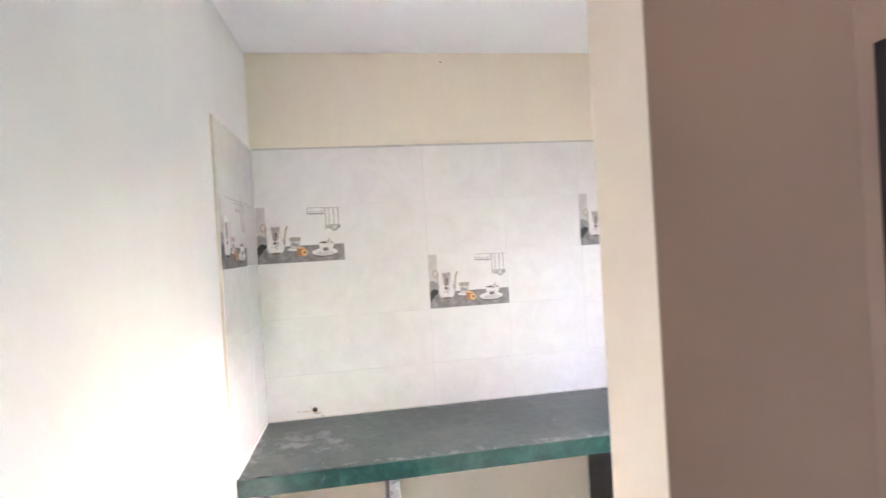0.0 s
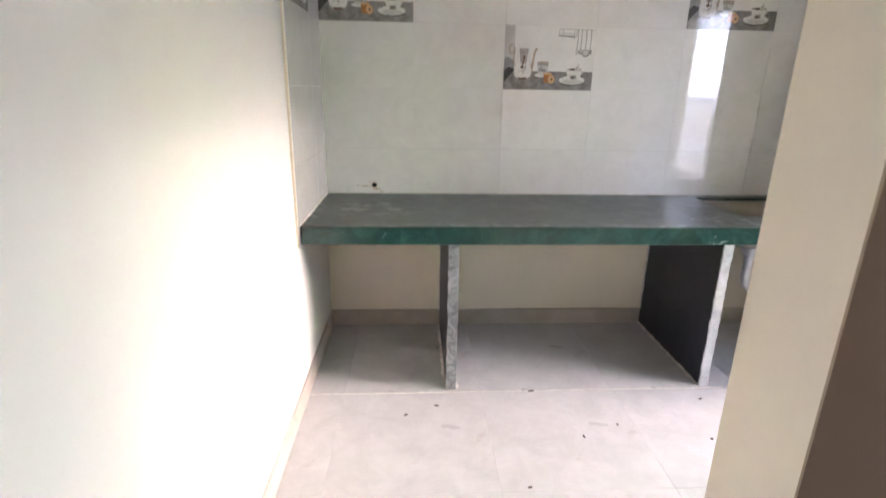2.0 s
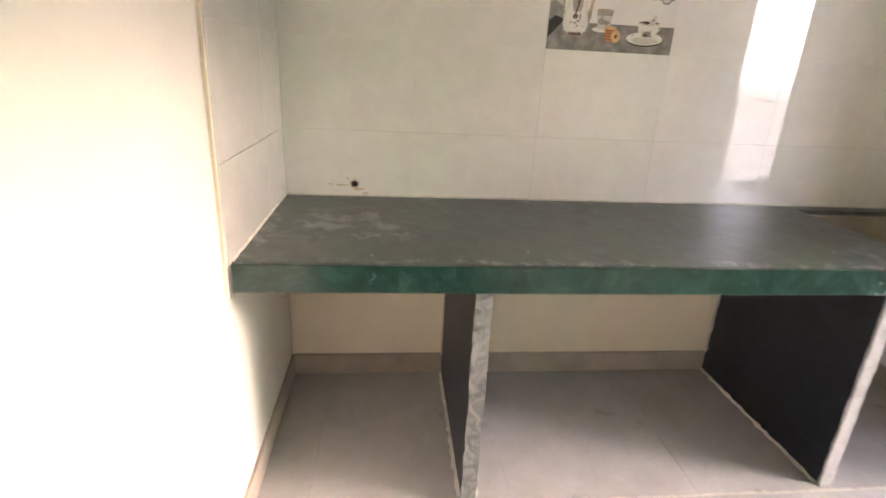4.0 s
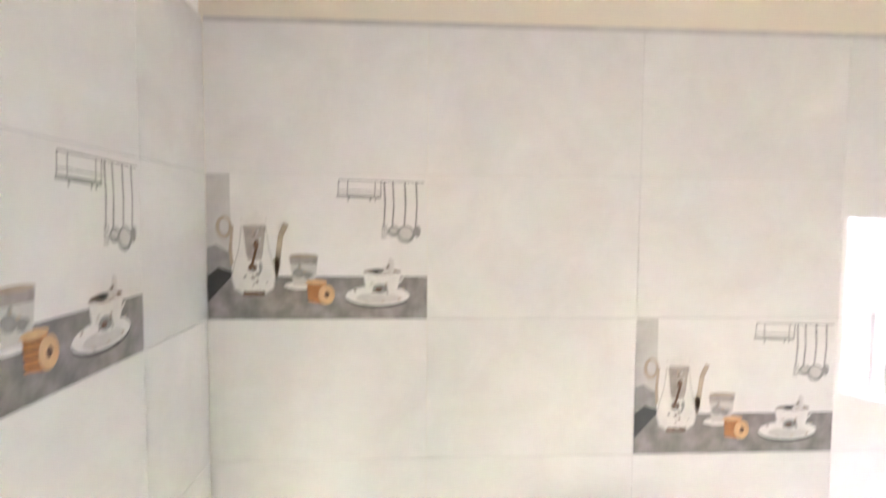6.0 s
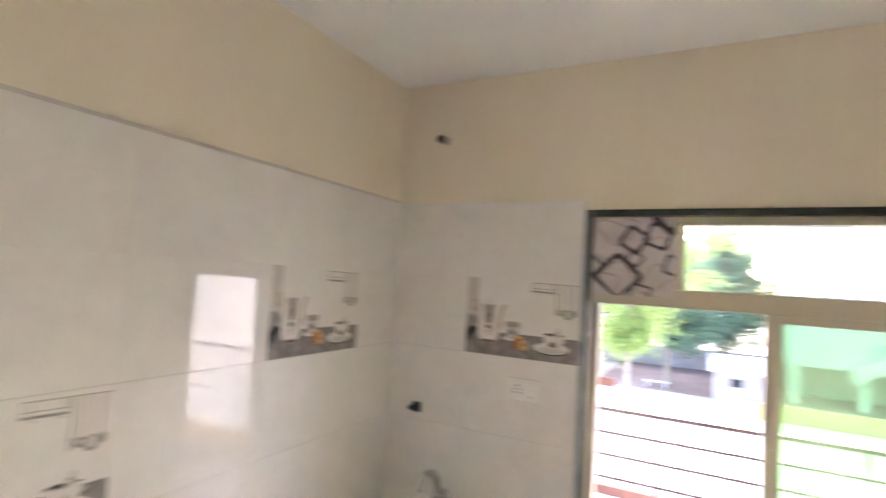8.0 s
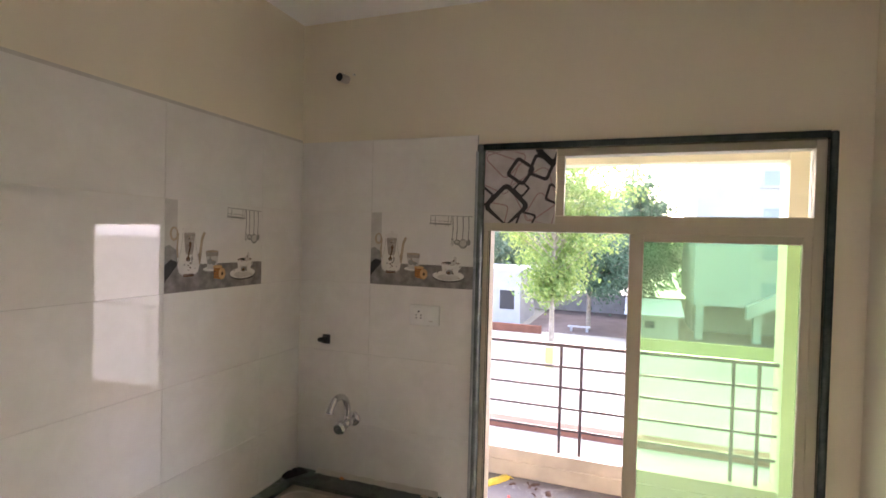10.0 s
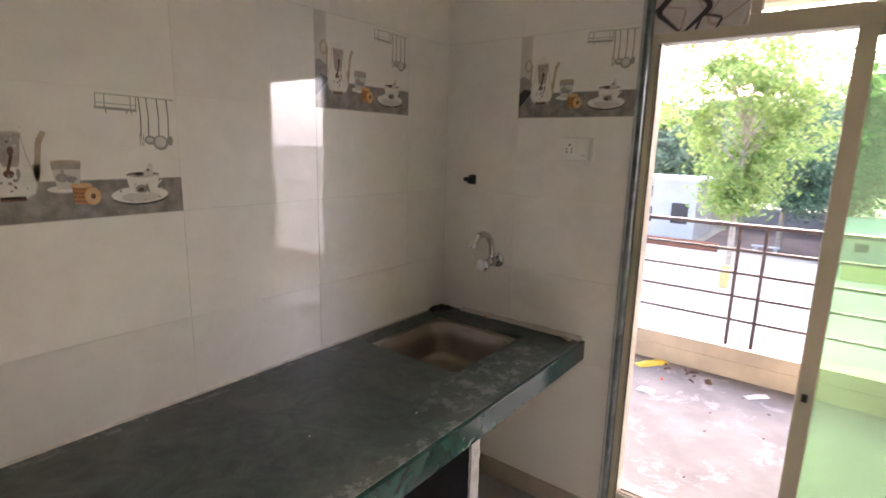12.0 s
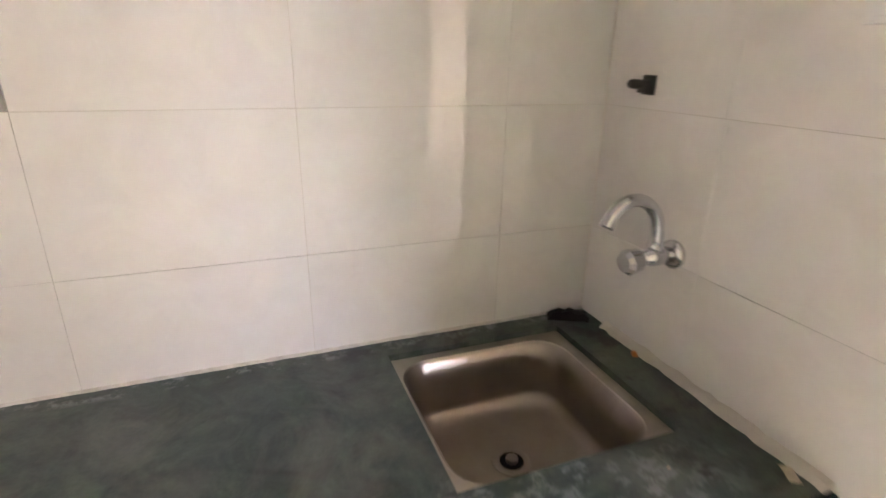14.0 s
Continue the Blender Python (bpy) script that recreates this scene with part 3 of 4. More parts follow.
arc = [(SPX - u, TY + 0.10 * u, TZ + h) for u, h in ((0, 0.015), (0, 0.040), (0.003, 0.062), (0.010, 0.086), (0.022, 0.104), (0.038, 0.116),
                                                     (0.056, 0.122), (0.074, 0.121), (0.090, 0.114), (0.103, 0.103), (0.112, 0.090), (0.117, 0.078), (0.120, 0.070))]
part("spout", tubed(arc, [0.015, 0.014] + [0.0135] * (len(arc) - 4) + [0.0150, 0.0160], 14), M_CHROME, tap, smooth=True)
part("spout_collar", tubed([(SPX, TY, TZ + 0.014), (SPX, TY, TZ + 0.024), (SPX, TY, TZ + 0.036)], [0.017, 0.018, 0.013], 16), M_CHROME, tap, smooth=True)

stub = thing("pipe_bracket", (XR, -0.126, 1.34), "black metal pipe stub with a square plate", "bracket")
part("plate", boxed((XR - 0.006, -0.158, 1.322), (XR, -0.122, 1.362), bevel=0.002), M_BLACK, stub)
part("clip", boxed((XR - 0.022, -0.148, 1.326), (XR - 0.006, -0.126, 1.352), bevel=0.003), M_BLACK, stub)
part("peg", tubed([(XR - 0.004, -0.137, 1.342), (XR - 0.040, -0.130, 1.344), (XR - 0.046, -0.129, 1.344)], [0.010, 0.010, 0.007], 12), M_BLACK, stub)

vent = thing("pipe_stub", (wx, -0.205, 2.451), "short capped pipe sticking out of the cream wall", "pipe")
part("pipe", tubed([(wx, -0.205, 2.458), (wx - 0.05, -0.20, 2.455)], [0.018, 0.018], 16), M_SKIRT, vent)
part("bore", tubed([(wx - 0.049, -0.20, 2.455), (wx - 0.052, -0.20, 2.455)], [0.0165, 0.0165], 16), M_DARKHOLE, vent, "dark open end")
part("wall_hook", tubed([(wx, -0.245, 2.475), (wx - 0.015, -0.243, 2.474)], 0.004, 8), M_PVC, vent)

sock = thing("wall_socket", (XR, -0.597, 1.478), "white plastic socket with a switch on tiles", "socket")
part("plate", boxed((XR - 0.010, -0.662, 1.437), (XR, -0.532, 1.520), bevel=0.004), M_PLATE, sock)
part("socket_face", boxed((XR - 0.013, -0.600, 1.447), (XR - 0.010, -0.548, 1.510), bevel=0.001), M_PLATE, sock)
rocker = part("switch", boxed((XR - 0.013, -0.648, 1.450), (XR - 0.010, -0.608, 1.507), bevel=0.001), M_PLATE, sock)
part("switch_mark", boxed((XR - 0.0135, -0.636, 1.456), (XR - 0.0128, -0.618, 1.459)), M_SKIRT, rocker)
for dy, dz, r in ((0, 0.016, 0.0042), (-0.010, 0.002, 0.003), (0.010, 0.002, 0.003), (-0.010, -0.010, 0.003), (0.010, -0.010, 0.003)):
    part("pin_hole", tubed([(XR - 0.0134, -0.574 + dy, 1.478 + dz), (XR - 0.0120, -0.574 + dy, 1.478 + dz)], r, 10), M_DARKHOLE, sock, "dark pin hole")

hole = thing("pipe_hole", (0.246, 0, 0.802), "dark pipe hole in tile smeared with cement", "hole")
part("bore", tubed([(0.246, -0.001, 0.802), (0.246, 0.004, 0.802)], 0.0115, 16), M_DARKHOLE, hole, "dark bore")
bm = bmesh.new()
for k in range(16):
    a0, a1 = 2 * math.pi * k / 16, 2 * math.pi * (k + 1) / 16
    q = [bm.verts.new((0.246 + r * math.cos(t), -0.0006 - 0.003 * (r < 0.013), 0.802 + r * math.sin(t))) for t, r in
         ((a0, 0.0115), (a1, 0.0115), (a1, 0.017 + 0.002 * math.sin(5 * a1)), (a0, 0.017 + 0.002 * math.sin(5 * a0)))]
    bm.faces.new(q)
M_CEMENT = plain("cement_smear", (0.55, 0.46, 0.34), 0.9, scale=40)
part("cement_ring", bm, M_CEMENT, hole, "brown cement smear")

M_PALECEM = plain("pale_cement", (0.66, 0.63, 0.57), 0.9, scale=30, var=0.2, bumps=0.4)


def ragged_strip(a, b, up, side, w, h, seed, step=0.02, least=0.35):
    """A ragged bead of cement from a to b, spreading w along side and h along up."""
    rnd = random.Random(seed)
    a, b, up, side = Vector(a), Vector(b), Vector(up), Vector(side)
    n = max(4, int((b - a).length / step))
    bm = bmesh.new()
    prev = None
    for k in range(n + 1):
        p = a.lerp(b, k / n)
        ww, hh = w * rnd.uniform(least, 1.15), h * rnd.uniform(least, 1.1)
        cur = [bm.verts.new(q) for q in (p, p + side * ww, p + side * ww * 0.5 + up * hh * 0.6, p + up * hh)]
        if prev:
            for q in range(4):
                bm.faces.new((prev[q], prev[(q + 1) % 4], cur[(q + 1) % 4], cur[q]))
        else:
            bm.faces.new(cur[::-1])
        prev = cur
    bm.faces.new(prev)
    return bm


def smear(cx, cz, rx, rz, seed, n=22):
    """A thin ragged dab on the back tiles."""
    rnd = random.Random(seed)
    bm = bmesh.new()
    ring = [(cx + rx * rnd.uniform(0.55, 1.1) * math.cos(2 * math.pi * k / n), cz + rz * rnd.uniform(0.55, 1.1) * math.sin(2 * math.pi * k / n)) for k in range(n)]
    lo = [bm.verts.new((x, 0.0, z)) for x, z in ring]
    hi = [bm.verts.new((cx + (x - cx) * 0.9, -0.0007, cz + (z - cz) * 0.9)) for x, z in ring]
    bm.faces.new(hi)
    for k in range(n):
        bm.faces.new((lo[k], lo[(k + 1) % n], hi[(k + 1) % n], hi[k]))
    return bm


for k, (cx, cz, rx, rz) in enumerate(((0.20, 0.797, 0.030, 0.004), (0.262, 0.782, 0.026, 0.005), (0.222, 0.822, 0.006, 0.004), (0.160, 0.800, 0.012, 0.003), (0.285, 0.768, 0.014, 0.004))):
    part("cement_dab", smear(cx, cz, rx, rz, 300 + k), M_CEMENT, hole, "brown cement smear")
UP = (0, 0, 1)
for nm, a_, b_e, side, w_, h_, sd in (("worktop_sealant", (0.0, -0.0005, CT), (XR, -0.0005, CT), (0, -1, 0), 0.006, 0.006, 1), ("worktop_sealant", (XR - 0.0005, -0.11, CT), (XR - 0.0005, -CD, CT), (-1, 0, 0), 0.020, 0.016, 2),
                                      ("worktop_sealant", (0.0005, -CD, CT), (0.0005, 0, CT), (1, 0, 0), 0.005, 0.006, 3)):
    single(nm, ragged_strip(a_, b_e, UP, side, w_, h_, sd, 0.02, 0.75), M_GROUT if sd == 2 else M_PALECEM, "ragged pale cement bead between worktop and tiles", "sealant")
for k, (x, s_) in enumerate(((0.598, -1), (0.642, 1), (1.768, -1), (1.808, 1))):
    part("cement_bead", ragged_strip((x, -CD + 0.01, 0), (x, 0, 0), UP, (s_, 0, 0), 0.014, 0.010, 10 + k), M_PALECEM, counter, "ragged pale cement bead at the leg foot")
    part("cement_bead", ragged_strip((x, 0.0, 0.09), (x, 0.0, CT - 0.07), (0, -1, 0), (s_, 0, 0), 0.007, 0.010, 20 + k), M_PALECEM, counter, "ragged pale cement bead against the wall")
single("cement_line", ragged_strip((0.0, -0.705, 0.0), (XR, -0.695, 0.0), UP, (0, 1, 0), 0.010, 0.0015, 31, 0.012), M_PALECEM, "thin ragged line of white cement on the floor joint", "cement")
M_GRIME = plain("black_grime", (0.02, 0.018, 0.016), 0.8, scale=60, var=0.4, bumps=0.5)
# ---- balcony ----
BS = -5.2                                  # far end of the balcony, unseen, set back to let light in
BX, BT = 4.43, 0.205                       # inner face of the parapet and its top
bal = structure("balcony_floor", boxed((XO, BS, -0.16), (BX + 0.17, 2.2, 0.0)), M_BALFLOOR, "dusty cement balcony floor with litter", "floor")
par = structure("parapet", boxed((BX, BS, 0.0), (BX + 0.15, 2.2, BT)), M_PARAPET, "low weathered cream balcony parapet")
balc = structure("balcony_ceiling", boxes(((XO, BS, 2.62), (BX + 0.3, 2.2, 2.78)), ((BX, BS, 2.35), (BX + 0.15, 2.2, 2.62))), M_YELLOWPL, "pale yellow balcony ceiling with front beam", "ceiling")
structure("parapet_plinth", boxed((BX - 0.014, BS, 0.0), (BX, 2.2, 0.118), bevel=0.005), M_PARAPET, "rough plaster band along the foot of the parapet")
col = structure("balcony_column", boxes(((BX - 0.02, -2.75, 0.0), (BX + 0.20, -2.30, 2.62))), M_YELLOWPL, "pale plastered balcony column", "column")
# unseen end walls, added to close the stretched balcony
sidew = structure("balcony_side_wall", boxes(((XO, BS - 0.15, -0.1), (BX + 0.15, BS, 2.78)), ((XO, 2.2, -0.1), (BX + 0.15, 2.35, 2.78))), M_PARAPET, "unseen added end walls closing the balcony")
# unseen wall added to keep stray sky light out behind the cross wall
structure("light_stop_wall", boxed((XO - 0.15, BS, -0.1), (XO, YP1, 2.62)), M_YELLOWPL, "unseen added wall stopping light behind the balcony")
RX = 4.50
rail = thing("balcony_railing", (RX, -0.8, BT), "brown painted steel balcony railing on the parapet", "railing")
part("top_rail", boxed((RX - 0.02, BS, 1.005), (RX + 0.02, 2.2, 1.030), bevel=0.003), M_RAIL, rail)
for z in (0.856, 0.701, 0.545, 0.382):
    part("bar", boxed((RX - 0.008, BS, z - 0.009), (RX + 0.008, 2.2, z + 0.009), bevel=0.002), M_RAIL, rail)
for y in (-4.34, -4.19, -3.26, -3.11, -2.19, -2.04, -1.052, -0.903, 0.09, 0.24, 1.24, 1.39):
    part("post", boxed((RX - 0.011, y - 0.011, BT - 0.01), (RX + 0.011, y + 0.011, 1.005), bevel=0.002), M_RAIL, rail)


# ---- outdoors ----
G = -6.4
M_GROUND = plain("pale_concrete_ground", (0.40, 0.365, 0.29), 0.9, scale=0.15, var=0.2, fine=3.0, bumps=0.2)
M_DIRT = plain("brown_earth", (0.19, 0.14, 0.115), 0.95, scale=0.3, var=0.25, fine=4.0, bumps=0.3)
M_BRICKRED = plain("red_brick_masonry", (0.24, 0.095, 0.055), 0.9, scale=1.0, var=0.25, fine=12.0, bumps=0.3)
M_WHITEW = plain("white_render", (0.52, 0.51, 0.49), 0.8, scale=0.6, var=0.1, fine=5.0)
M_GREYW = plain("grey_blockwork", (0.42, 0.38, 0.36), 0.9, scale=0.8, var=0.15, fine=6.0)
M_ROOF = plain("pale_sheet_roof", (0.55, 0.55, 0.56), 0.6, scale=1.0)
M_SHADEWIN = plain("dark_window_glass", (0.03, 0.035, 0.04), 0.2, scale=1.0)
M_PALEWIN = plain("pale_window_glass", (0.36, 0.40, 0.42), 0.2, scale=1.0)
M_YWALL = plain("yellow_compound_paint", (0.55, 0.44, 0.17), 0.8, scale=1.0)
M_BARK = plain("pale_bark", (0.36, 0.30, 0.23), 0.9, scale=4.0, var=0.3, fine=20, bumps=0.5)


def leafy(name, lo, hi):
    m, nt, b = shader(name, 0.5)
    geo = nt.nodes.new("ShaderNodeNewGeometry")
    c = ramp(nt, geo.outputs["Random Per Island"], [(0.0, lo), (1.0, hi)])
    nt.links.new(c, b.inputs["Base Color"])
    tl = nt.nodes.new("ShaderNodeBsdfTranslucent")
    nt.links.new(c, tl.inputs[0])
    mx = nt.nodes.new("ShaderNodeMixShader")
    mx.inputs[0].default_value = 0.5
    nt.links.new(b.outputs[0], mx.inputs[1])
    nt.links.new(tl.outputs[0], mx.inputs[2])
    nt.links.new(mx.outputs[0], nt.nodes["Material Output"].inputs[0])
    return m


M_LEAFY = leafy("light_green_leaves", (0.17, 0.29, 0.07), (0.42, 0.50, 0.16))
# far leaves made paler: distance haze put into their colour
M_LEAFH = leafy("hazy_far_leaves", (0.10, 0.16, 0.10), (0.20, 0.27, 0.17))
M_LEAFD = leafy("dark_green_leaves", (0.08, 0.15, 0.09), (0.20, 0.31, 0.19))

ground = structure("ground", boxed((-600, -900, G - 0.5), (1400, 900, G)), M_GROUND, "pale sunlit concrete yard reaching the horizon", "ground")


def tree(x, y, height, trunk_h, spread, leaves, leaf, mat, seed, r0=0.22, label="leafy green tree beside the yard", squash=0.8, lean=0.0, flare=0.0):
    """A tapered trunk with forked limbs and a crown of many small leaves in uneven clumps."""
    rnd = random.Random(seed)
    t = thing("tree", (x, y, G), label, "tree", group="trees round the yard")
    bm = bmesh.new()
    top = Vector((x + lean, y, G + height * 0.8))
    base = Vector((x, y, G - 0.05))
    tube(bm, [base.lerp(top, k / 6) + Vector((rnd.uniform(-.1, .1) * k / 3, rnd.uniform(-.1, .1) * k / 3, 0)) for k in range(7)],
         [r0 * (1 - 0.13 * k) for k in range(7)], 8)
    clumps = []
    crown_c = G + trunk_h + (height - trunk_h) * 0.5
    ch = (height - trunk_h) * 0.5
    for k in range(64):
        a_ = rnd.uniform(0, 2 * math.pi)
        zz = rnd.uniform(-0.95, 0.95)
        rad = spread * (1 + flare * zz) * math.sqrt(max(0.05, 1 - zz * zz)) * rnd.uniform(0.35, 1.0)
        tip = Vector((x + lean * 0.5 + rad * math.cos(a_), y + rad * math.sin(a_), crown_c + zz * ch * rnd.uniform(0.85, 1.1)))
        root = base.lerp(top, min(1.0, max(0.35, (tip.z - G) / height * 0.85)))
        mid = root.lerp(tip, 0.55) + Vector((0, 0, 0.25))
        tube(bm, [root, mid, tip], [r0 * 0.2, r0 * 0.11, 0.015], 5)
        clumps.append((tip, spread * rnd.uniform(0.16, 0.34)))
        clumps.append((mid, spread * rnd.uniform(0.12, 0.22)))
    part("trunk", bm, M_BARK, t, "pale trunk and limbs")
    verts, faces = [], []
    for k in range(leaves):
        c, r = clumps[rnd.randrange(len(clumps))]
        v = Vector((rnd.gauss(0, 1), rnd.gauss(0, 1), rnd.gauss(0, 1)))
        p = c + Vector((v.x, v.y, v.z * squash)) * r * 0.62
        n = Vector((rnd.gauss(0, 1), rnd.gauss(0, 1), rnd.gauss(0.6, 1))).normalized()
        u = n.orthogonal().normalized()
        w = n.cross(u)
        l = leaf * rnd.uniform(0.6, 1.3)
        i = len(verts)
        base_v = -root_of(t)
        for q in (-u * l, w * l * 0.42 + n * l * 0.1, u * l, -w * l * 0.42 + n * l * 0.1):
            verts.append(p + q + base_v)
        faces.append((i, i + 1, i + 2, i + 3))
    me = bpy.data.meshes.new("crown")
    me.from_pydata(verts, [], faces)
    me.materials.append(mat)
    cr = new("crown", me)
    cr.parent = t
    tagged(cr, "clumps of small leaves", kind="stuff")
    return t


tree(35.0, 3.45, 15.5, 4.4, 4.6, 22000, 0.16, M_LEAFY, 4, 0.20, "young tree with pale trunk and yellow-green leaves", squash=0.55, flare=0.55)
tree(50.7, 2.2, 12.0, 3.0, 5.2, 20000, 0.17, M_LEAFD, 9, 0.24, "dense dark green tree on bare earth")
tree(66, -2.0, 13.5, 3.0, 8.0, 9000, 0.40, M_LEAFH, 12, 0.3, "tall dark green tree behind the far wall")
tree(66, 9.5, 13.0, 3.5, 6.5, 8000, 0.42, M_LEAFH, 15, 0.3, "broad green tree behind the white house")
tree(58, -2.2, 15.5, 3.0, 3.6, 9000, 0.26, M_LEAFD, 25, 0.3, "tall dark green tree beside the grey wall")
tree(74, 3.5, 14.0, 3.0, 7.0, 7000, 0.45, M_LEAFH, 18, 0.3, "broad green tree behind the far wall")
tree(72, 18, 14.0, 3.0, 7.0, 6000, 0.45, M_LEAFH, 21, 0.3, "broad green tree behind the white house")


def house(name, x0, x1, y0, y1, h, label, wins, roof=0.25):
    t = thing(name, ((x0 + x1) / 2, (y0 + y1) / 2, G), label, "house")
    part("wall", boxed((x0, y0, G - 0.05), (x1, y1, G + h)), M_WHITEW, t)
    part("roof", boxed((x0 - roof, y0 - roof, G + h), (x1 + roof, y1 + roof, G + h + 0.18)), M_ROOF, t)
    for wy, wz, ww, wh in wins:
        w = part("window", boxed((x0 - 0.04, wy - ww / 2, G + wz), (x0 + 0.02, wy + ww / 2, G + wz + wh)), M_WHITEW, t)
        part("pane", boxed((x0 - 0.05, wy - ww / 2 + 0.08, G + wz + 0.08), (x0 - 0.03, wy + ww / 2 - 0.08, G + wz + wh - 0.08)), M_SHADEWIN, w, "dark glass")
    return t


house("white_house", 50.0, 58.0, 8.6, 17.0, 5.3, "white rendered two-storey house with a flat roof", [(9.9, 1.4, 1.6, 2.0), (13, 1.4, 1.6, 1.5), (13, 3.6, 1.4, 1.2)])
hut = thing("hut", (48.5, -3.0, G), "small grey block hut with a pale sheet roof", "hut")
part("wall", boxed((46.8, -5.2, G - 0.05), (50.0, -1.4, G + 2.3)), M_GREYW, hut)
bm = bmesh.new()
vs = [bm.verts.new(p) for p in ((46.2, -5.6, G + 2.35), (46.2, -1.0, G + 2.35), (50.4, -1.0, G + 3.3), (50.4, -5.6, G + 3.3),
                                (46.2, -5.6, G + 2.27), (46.2, -1.0, G + 2.27), (50.4, -1.0, G + 3.22), (50.4, -5.6, G + 3.22))]
for q in ((0, 1, 2, 3), (7, 6, 5, 4), (0, 4, 5, 1), (1, 5, 6, 2), (2, 6, 7, 3), (3, 7, 4, 0)):
    bm.faces.new([vs[i] for i in q])
part("roof", bm, M_ROOF, hut, "pale sloping sheet roof")
part("window", boxed((46.75, -3.4, G + 1.2), (46.85, -2.6, G + 1.8)), M_SHADEWIN, hut, "small dark window")
structure("boundary_wall", boxed((63.3, -30, G), (63.6, 40, G + 2.2)), M_GREYW, "long grey boundary wall behind the plot")
structure("earth_plot", boxed((47.6, -16, G), (63.3, 7.8, G + 0.03)), M_DIRT, "bare brown earth plot", "ground")
structure("brick_wall", boxed((46.2, 5.9, G), (46.5, 24, G + 0.7)), M_BRICKRED, "low red brick wall at the yard edge")
kerb = structure("brick_edging", boxes(((22.6, -14, G), (23.2, 12, G + 0.35))), M_BRICKRED, "low red brick edging across the yard", "kerb")
structure("yellow_wall", boxes(((42.0, -26, G), (42.25, -2.0, G + 1.1))), M_YWALL, "low yellow painted compound wall")
ypost = structure("yellow_pillar", boxes(((34.3, 3.2, G), (34.7, 3.7, G + 1.3)), ((34.7, 9.2, G), (35.3, 9.8, G + 1.6))), M_YWALL, "yellow painted gate pillars", "pillar")
bench = thing("bench", (49.0, 2.6, G), "white concrete bench below the tree", "bench")
part("seat", boxed((48.8, 1.9, G + 0.42), (49.3, 3.9, G + 0.52), bevel=0.02), M_WHITEW, bench)
part("leg", boxed((48.85, 2.1, G), (49.25, 2.3, G + 0.42)), M_WHITEW, bench)
part("leg", boxed((48.85, 3.5, G), (49.25, 3.7, G + 0.42)), M_WHITEW, bench)

apt = thing("apartment_building", (52, -16, G), "pale multi-storey apartment building with dark open ground floor", "building")
part("wall", boxed((50, -30, G + 3.0), (62, -6.6, G + 18)), M_WHITEW, apt)
part("roof", boxed((49.6, -30.4, G + 18), (62.4, -6.2, G + 18.4)), M_ROOF, apt)
part("back_wall", boxed((55, -29.5, G), (61.5, -7, G + 3.0)), M_GREYW, apt, "shaded ground floor wall")
for y in (-7.1, -11.5, -16, -20.5, -25):
    part("column", boxed((50.1, y - 0.3, G - 0.05), (50.7, y + 0.3, G + 3.0)), M_WHITEW, apt)
for s in range(4):
    for y in (-12.3, -18, -24):
        z = G + 3.9 + 3.1 * s
        w = part("window", boxed((49.94, y - 0.8, z), (50.02, y + 0.8, z + 1.4)), M_WHITEW, apt)
        part("pane", boxed((49.92, y - 0.7, z + 0.1), (49.96, y + 0.7, z + 1.3)), M_PALEWIN, w, "pale window glass")
        part("sill", boxed((49.75, y - 0.95, z - 0.12), (50.0, y + 0.95, z)), M_WHITEW, w)
bm = bmesh.new()
vs = [bm.verts.new(p) for p in ((49.0, -10.5, G + 3.2), (49.0, -16.5, G + 6.4), (49.0, -16.5, G + 5.3), (49.0, -10.5, G + 2.1))]
vs2 = [bm.verts.new(v.co + Vector((0.9, 0, 0))) for v in vs]
bm.faces.new(vs)
bm.faces.new(vs2[::-1])
for k in range(4):
    bm.faces.new((vs[k], vs[(k + 1) % 4], vs2[(k + 1) % 4], vs2[k]))
part("stair_slab", bm, M_WHITEW, apt, "white sloping stair slab")


# ---- litter on the balcony and floor ----
M_YPACK = plain("yellow_plastic_film", (0.62, 0.45, 0.03), 0.3, scale=20)
M_WPACK = plain("white_printed_film", (0.52, 0.54, 0.58), 0.35, scale=40)
M_BROWN = plain("brown_rubbish", (0.10, 0.06, 0.045), 0.8, scale=60, var=0.4)
M_PACKO = plain("orange_scrap", (0.55, 0.20, 0.05), 0.5)
M_RED = plain("red_scrap", (0.6, 0.06, 0.03), 0.6)


